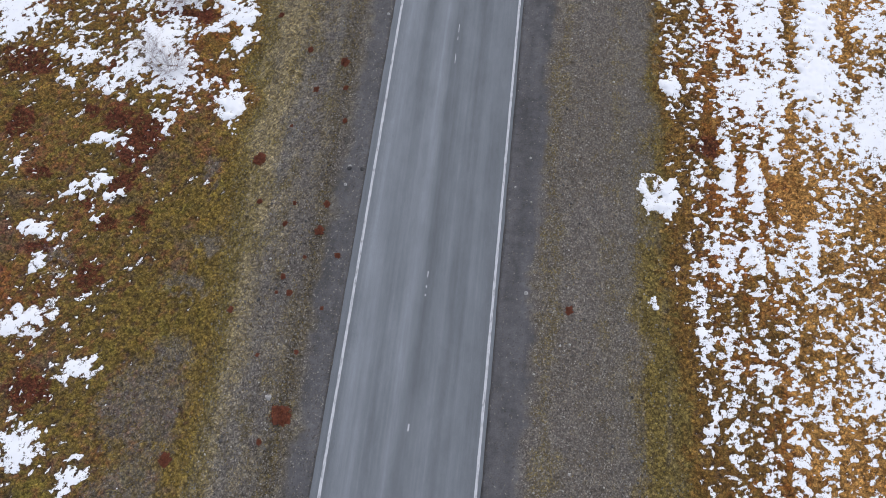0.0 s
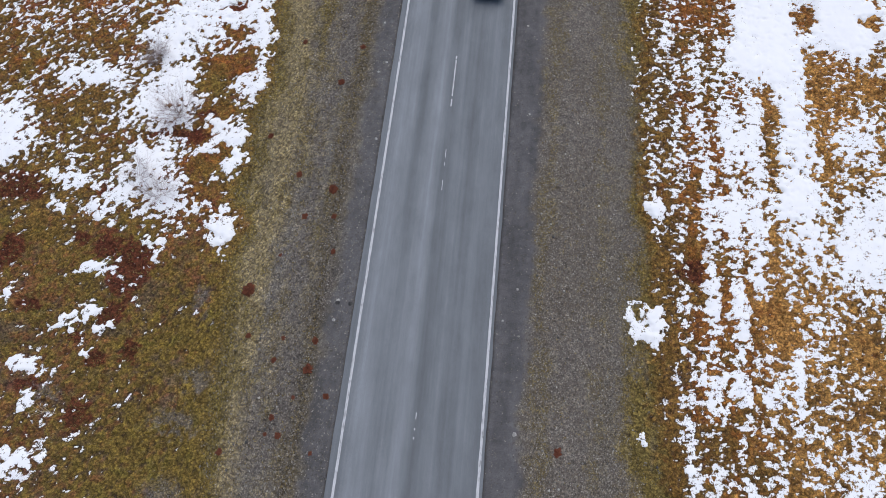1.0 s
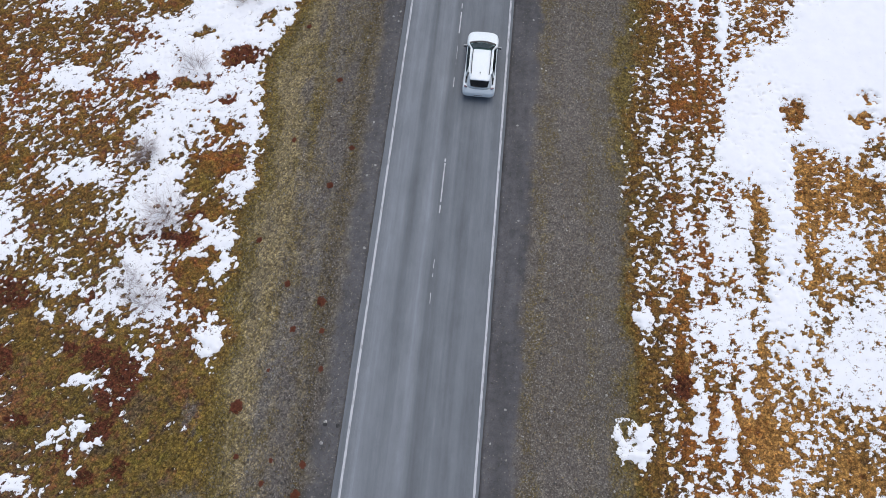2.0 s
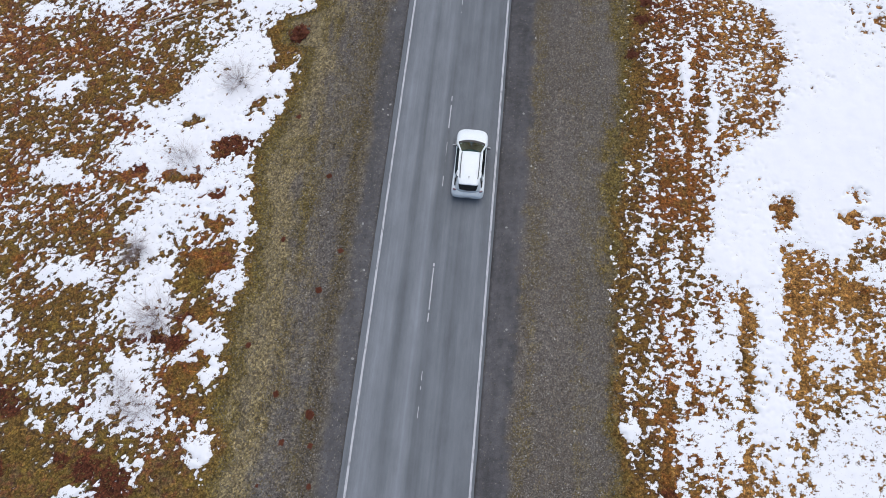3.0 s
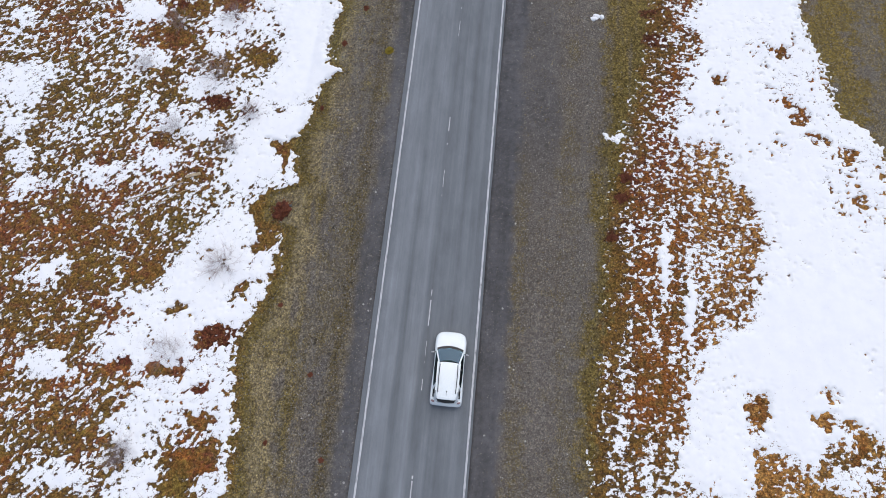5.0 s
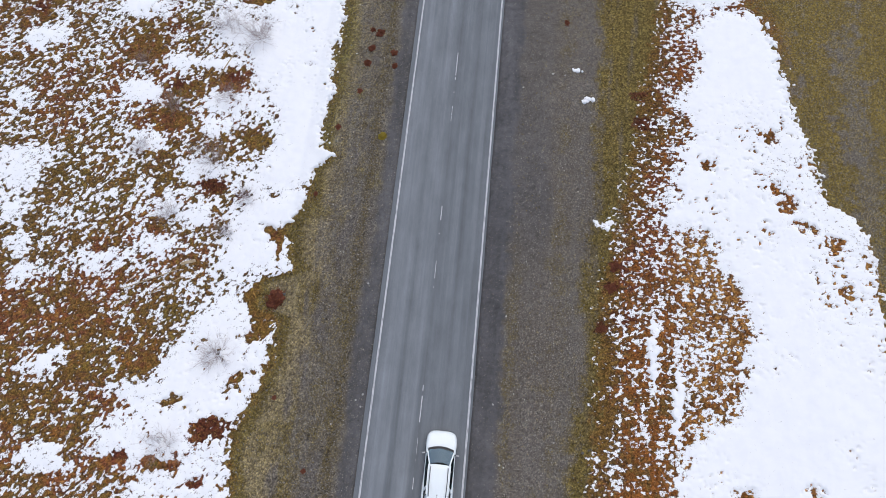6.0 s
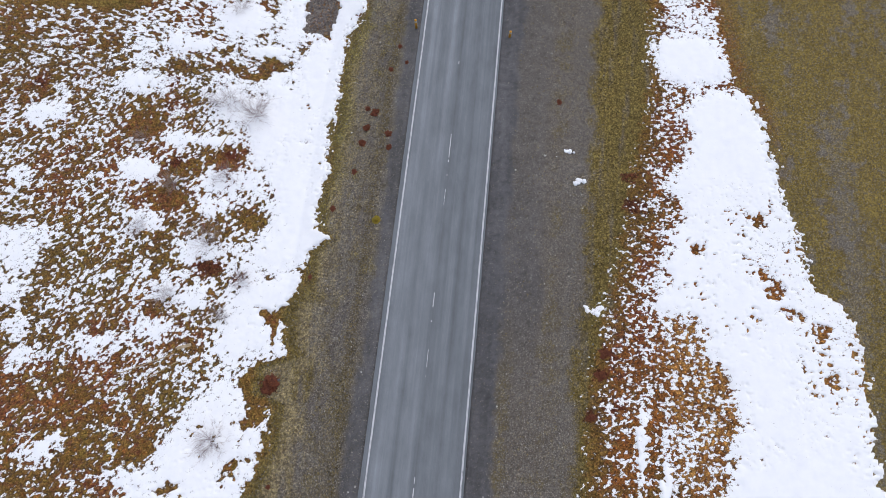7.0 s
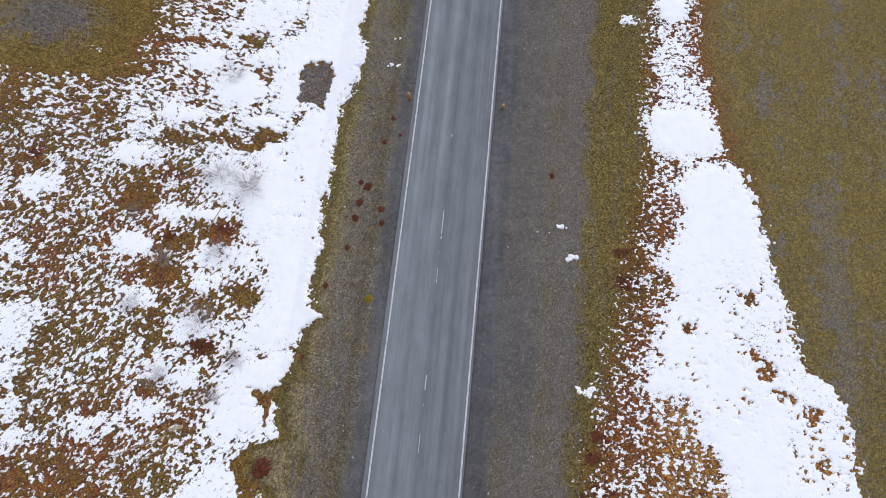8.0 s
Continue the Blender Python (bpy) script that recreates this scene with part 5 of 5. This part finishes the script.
red_kinds = [cushion("low_plant", "dark red-brown withered low plant cushion on gravel verge", "plant", "red-brown plants on the verge", HUMMOCK, HUMMOCK_LEAF, k) for k in (1, 2, 3)]
CUSHIONS_NEAR = [(-8.0, 17.6, 0.35), (-5.8, 16.7, 0.55), (-7.2, 15.1, 0.35), (-5.5, 15.1, 0.3), (-5.2, 13.1, 0.3), (-8.1, 12.8, 0.2), (-9.4, 10.8, 0.75), (-8.9, 8.4, 0.3), (-7.0, 8.4, 0.25),
                 (-5.3, 8.4, 0.35), (-7.3, 7.3, 0.3), (-5.4, 7.0, 0.5), (-4.3, 5.8, 0.3), (-5.9, 5.6, 0.2), (-6.8, 4.6, 0.3), (-6.3, 3.8, 0.35), (-7.0, 3.8, 0.2), (-9.1, 2.8, 0.35),
                 (-4.6, 3.2, 0.2), (-5.4, 1.1, 0.25), (-7.3, 0.8, 0.2), (-5.5, -1.7, 0.95), (-6.3, -2.9, 0.3), (6.8, 4.4, 0.4), (-10.6, -4.2, 0.6)]
CUSHIONS_FAR = [(-11.3, 42.5, 1.6), (-10.1, 35.6, 0.35), (-7.2, 31.2, 0.35), (-9.4, 26.8, 0.35), (-5.6, 26.2, 0.35), (-6.5, 23.7, 0.45), (-10.3, 20.2, 0.4), (-7.5, 59.8, 0.5), (-8.8, 56.5, 0.5),
                (-9.7, 50.8, 0.4), (-5.7, 69.4, 0.45), (-5.2, 71.7, 0.4), (-7.2, 65.6, 0.5), (-6.5, 65.2, 0.75), (-7.0, 63.8, 0.65), (-7.2, 62.4, 0.7), (-5.1, 63.2, 0.6), (-4.9, 62.0, 0.5),
                (8.8, 67.8, 0.55), (-9.5, 75.2, 0.6), (-4.4, 70.1, 0.35), (-10.5, 81.6, 0.5), (13.1, 47.2, 0.95), (12.8, 45.5, 0.85), (12.2, 42.5, 0.75)]
for k, (x, y, size) in enumerate(CUSHIONS_NEAR + CUSHIONS_FAR):
    m = pose(x, y, height_at(x, y) + 0.01 * size, 0, 0, rng.uniform(0, 360))
    if k < 3:
        red_kinds[k].matrix_basis = m @ Matrix.Scale(size, 4)
    else:
        src = red_kinds[k % 3]
        copy_thing(src, m @ Matrix.Scale(size / src.scale[0], 4))
moss = cushion("moss_cushion", "yellow-green moss cushion on the gravel shoulder", "moss", "", YELLOW_MOSS, YELLOW_LEAF, 9)
moss.matrix_basis = pose(-5.05, 55.65, height_at(-5.05, 55.65), 0, 0, 30) @ Matrix.Scale(0.7, 4)


# ---- loose bits: snow clumps, stones, planks ----
def stone(x, y, size, seed, mat=None, label="pale grey angular stone lying on gravel"):
    r = random.Random(seed)
    bm = bmesh.new()
    bmesh.ops.create_icosphere(bm, subdivisions=2, radius=size * 0.5)
    for v in bm.verts:
        v.co *= 1 + 0.5 * noise.noise(v.co * (2.4 / size) + Vector((seed * 5.7, 0, 0)))
        v.co.z *= 0.6
    ob = part("stone", bm, mat or STONE)
    ob.matrix_basis = pose(x, y, height_at(x, y) + 0.1 * size, 0, 0, r.uniform(0, 360))
    tagged(ob, label, "stone", "stones on the shoulder")


def snow_clump(x, y, size, pieces, seed):
    r = random.Random(seed)
    ob = thing("snow_clump", x, y, height_at(x, y), "small heap of leftover snow lumps on gravel", "snow clump", "snow clumps", r.uniform(-30, 40))
    for _ in range(pieces):
        rad = size * 0.3 * r.uniform(0.35, 1.0)
        bm = bmesh.new()
        bmesh.ops.create_icosphere(bm, subdivisions=3, radius=rad)
        shift = Vector((r.random() * 50, r.random() * 50, 0))
        for v in bm.verts:
            n = noise.noise(v.co * (1.3 / rad) + shift) + 0.7 * noise.noise(v.co * (3.4 / rad) + shift)
            v.co *= 1 + 0.5 * n
            v.co.z *= 0.5
        bmesh.ops.translate(bm, verts=bm.verts, vec=(r.gauss(0, 0.55) * size, r.gauss(0, 0.2) * size, 0.15 * rad))
        part("snow_lump", bm, LUMP_SNOW, ob, smooth=True)


for k, (x, y, size, n) in enumerate([(9.7, 63.4, 0.55, 9), (10.9, 60.8, 0.7, 11), (8.5, 62.5, 0.22, 3), (-5.7, 77.1, 0.55, 8), (-5.75, 79.9, 0.4, 4)]):
    snow_clump(x, y, size, n, 60 + k)
for k, (x, y, size) in enumerate([(4.75, 5.0, 0.2), (4.5, 12.0, 0.13), (-4.55, 9.5, 0.16), (-4.4, 24.4, 0.15), (-4.5, 28.0, 0.14), (-6.3, -1.0, 0.3), (4.6, 22.4, 0.13), (-4.35, 36.0, 0.14), (4.8, 36.6, 0.13), (-4.6, 44.0, 0.15),
                                  (-3.9, 19.9, 0.16), (-4.0, 25.1, 0.15), (-4.5, 10.5, 0.2), (-3.9, 36.4, 0.15), (-3.95, 35.6, 0.13), (4.2, 28.6, 0.14), (3.85, 10.3, 0.12)]):
    stone(x, y, size, 80 + k)
for k, (x, y) in enumerate(((-4.5, 10.4), (-3.85, 10.4))):
    stone(x, y, 0.22, 120 + k, DARK_STONE, "dark grey rough stone beside the asphalt edge")


def timber(name, label, a, b, wide, deep):
    bm = bmesh.new()
    za, zb = height_at(*a) + 0.10, height_at(*b) + 0.10
    beam(bm, (*a, za), (*b, zb), wide, deep, (-(b[1] - a[1]), b[0] - a[0], 0))
    bmesh.ops.bevel(bm, geom=list(bm.edges), offset=min(wide, deep) * 0.15, segments=1, affect="EDGES")
    tagged(part(name, bm, WOOD), label, "timber", "old timber in the grass")


timber("plank", "short pale weathered plank lying in grass", (-18.9, 44.4), (-17.9, 44.8), 0.24, 0.06)
timber("pole", "long thin weathered wooden pole lying in grass", (-22.8, 42.1), (-19.0, 44.0), 0.07, 0.06)
timber("pole", "thin pale pole lying in snow", (-19.6, 60.5), (-18.7, 63.0), 0.09, 0.07)
timber("pole", "thin weathered wooden pole in grass", (-20.6, 42.0), (-18.6, 43.5), 0.06, 0.06)


def fallen_branch(a, b, seed):
    """A dead branch lying flat, forked towards its thin end."""
    r = random.Random(seed)
    ob = thing("fallen_branch", a[0], a[1], height_at(*a) + 0.06, "pale dead branch with thin forks lying in grass", "branch")
    span = Vector((b[0] - a[0], b[1] - a[1], 0))
    across = Vector((-span.y, span.x, 0)).normalized()
    bm = bmesh.new()
    knots = [span * (k / 5) + across * (0.05 * math.sin(2.1 * k)) + Vector((0, 0, 0.05)) for k in range(6)]
    for k, (p, q) in enumerate(zip(knots, knots[1:])):
        beam(bm, p, q, 0.035 - 0.004 * k, 0.035 - 0.004 * k, across)
    part("limb", bm, WOOD, ob)
    for k in range(2, 6):
        for side in (-1, 1):
            bm = bmesh.new()
            tip = knots[k] + span.normalized() * r.uniform(0.25, 0.5) + across * side * r.uniform(0.12, 0.35) + Vector((0, 0, r.uniform(0.0, 0.12)))
            beam(bm, knots[k], tip, 0.016, 0.016, across)
            part("fork", bm, WOOD, ob)


fallen_branch((-17.8, 3.7), (-18.8, 3.75), 4)


# ---- grass and pebbles ----
def scatter(n, x0, x1, y0, y1, seed):
    r = np.random.default_rng(seed)
    return r.uniform(x0, x1, n), r.uniform(y0, y1, n), r


def grass(name, label, mat, x, y, r, blades, tall):
    """Tufts of narrow blades that lean outwards, in one mesh."""
    n = len(x)
    bx, by = np.repeat(x, blades) + r.normal(0, 0.05, n * blades), np.repeat(y, blades) + r.normal(0, 0.05, n * blades)
    bz = np.repeat(land(x, y), blades) - 0.01
    a, lean = r.uniform(0, 2 * np.pi, n * blades), r.uniform(0.3, 1.1, n * blades)
    h, w = tall * r.uniform(0.5, 1.2, n * blades), r.uniform(0.012, 0.03, n * blades)
    foot = np.stack((bx, by, bz), -1)
    side = np.stack((-np.sin(a) * w, np.cos(a) * w, 0 * a), -1)
    tip = foot + np.stack((np.cos(a) * h * np.sin(lean), np.sin(a) * h * np.sin(lean), h * np.cos(lean)), -1)
    co = np.stack((foot - side, foot + side, tip), 1).reshape(-1, 3)
    tagged(tri_mesh(name, co, np.arange(len(co)).reshape(-1, 3), mat), label, "grass", kind="stuff")


def open_ground(x, y):
    return snow_level(x, y) < tussocks(x, y) - 0.05 + 0.2 * (layered(x, y, [(0.7, 1.0), (2.0, 0.8)], 111) > 0.55)


x, y, r = scatter(80000, -42, 40, -8, 87, 7)
ok = (in_field(x, y) > 0.6) & open_ground(x, y)
rusty = np.where(x < 0, 0.12 + 0.45 * smooth(12, 24, y), 0.85) + 0.42 * layered(x, y, [(0.11, 1.0), (0.3, 0.7), (0.8, 0.5)], 71) > 0.45
grass("rust_grass", "withered rust-brown tussock grass between snow patches", RUST_BLADES, x[ok & rusty], y[ok & rusty], r, 5, 0.2)
grass("olive_grass", "olive-brown winter grass in the field", OLIVE_BLADES, x[ok & ~rusty], y[ok & ~rusty], r, 5, 0.17)
x, y, r = scatter(30000, -13, 17, -8, 87, 9)
ok = (in_field(x, y) < 0.4) & (np.abs(x) > 5.2) & (r.random(len(x)) < np.where(x < 0, 0.9, np.where(x > np.interp(y, *EAST_TURF), 0.9, 0.25)))
grass("verge_grass", "short yellowed grass on the road verges", OLIVE_BLADES, x[ok], y[ok], r, 4, 0.11)


def pebbles(x, y, r, size):
    n = len(x)
    s = size * r.lognormal(0, 0.45, n)
    c = np.stack((x, y, land(x, y) + 0.15 * s), -1)
    a = r.uniform(0, 2 * np.pi, n)
    unit = np.array([(1, 0, 0), (0, 1, 0), (-1, 0, 0), (0, -1, 0), (0.2, 0.1, 0.75), (0, 0, -0.7)])
    co = unit[None] * (s[:, None, None] * r.uniform(0.6, 1.2, (n, 6, 1)))
    ca, sa = np.cos(a)[:, None], np.sin(a)[:, None]
    co = np.stack((co[..., 0] * ca - co[..., 1] * sa, co[..., 0] * sa + co[..., 1] * ca, co[..., 2]), -1) + c[:, None]
    tri = np.array([(0, 1, 4), (1, 2, 4), (2, 3, 4), (3, 0, 4), (1, 0, 5), (2, 1, 5), (3, 2, 5), (0, 3, 5)])
    tris = (tri[None] + 6 * np.arange(n)[:, None, None]).reshape(-1, 3)
    tagged(tri_mesh("gravel_stones", co.reshape(-1, 3), tris, PEBBLES), "loose grey and pale gravel stones on the verges", "gravel", kind="stuff")


x, y, r = scatter(44000, -12, 13, -8, 87, 13)
ok = (np.abs(x) > 3.75) & (in_field(x, y) < 0.4) & (r.random(len(x)) < np.where(x < -9, 0.25, np.where(np.abs(x) < 5.2, 0.022, 0.85 - 0.5 * smooth(40, 52, y) * (x > 0) * (x < 8.5))))
pebbles(x[ok], y[ok], r, 0.027)
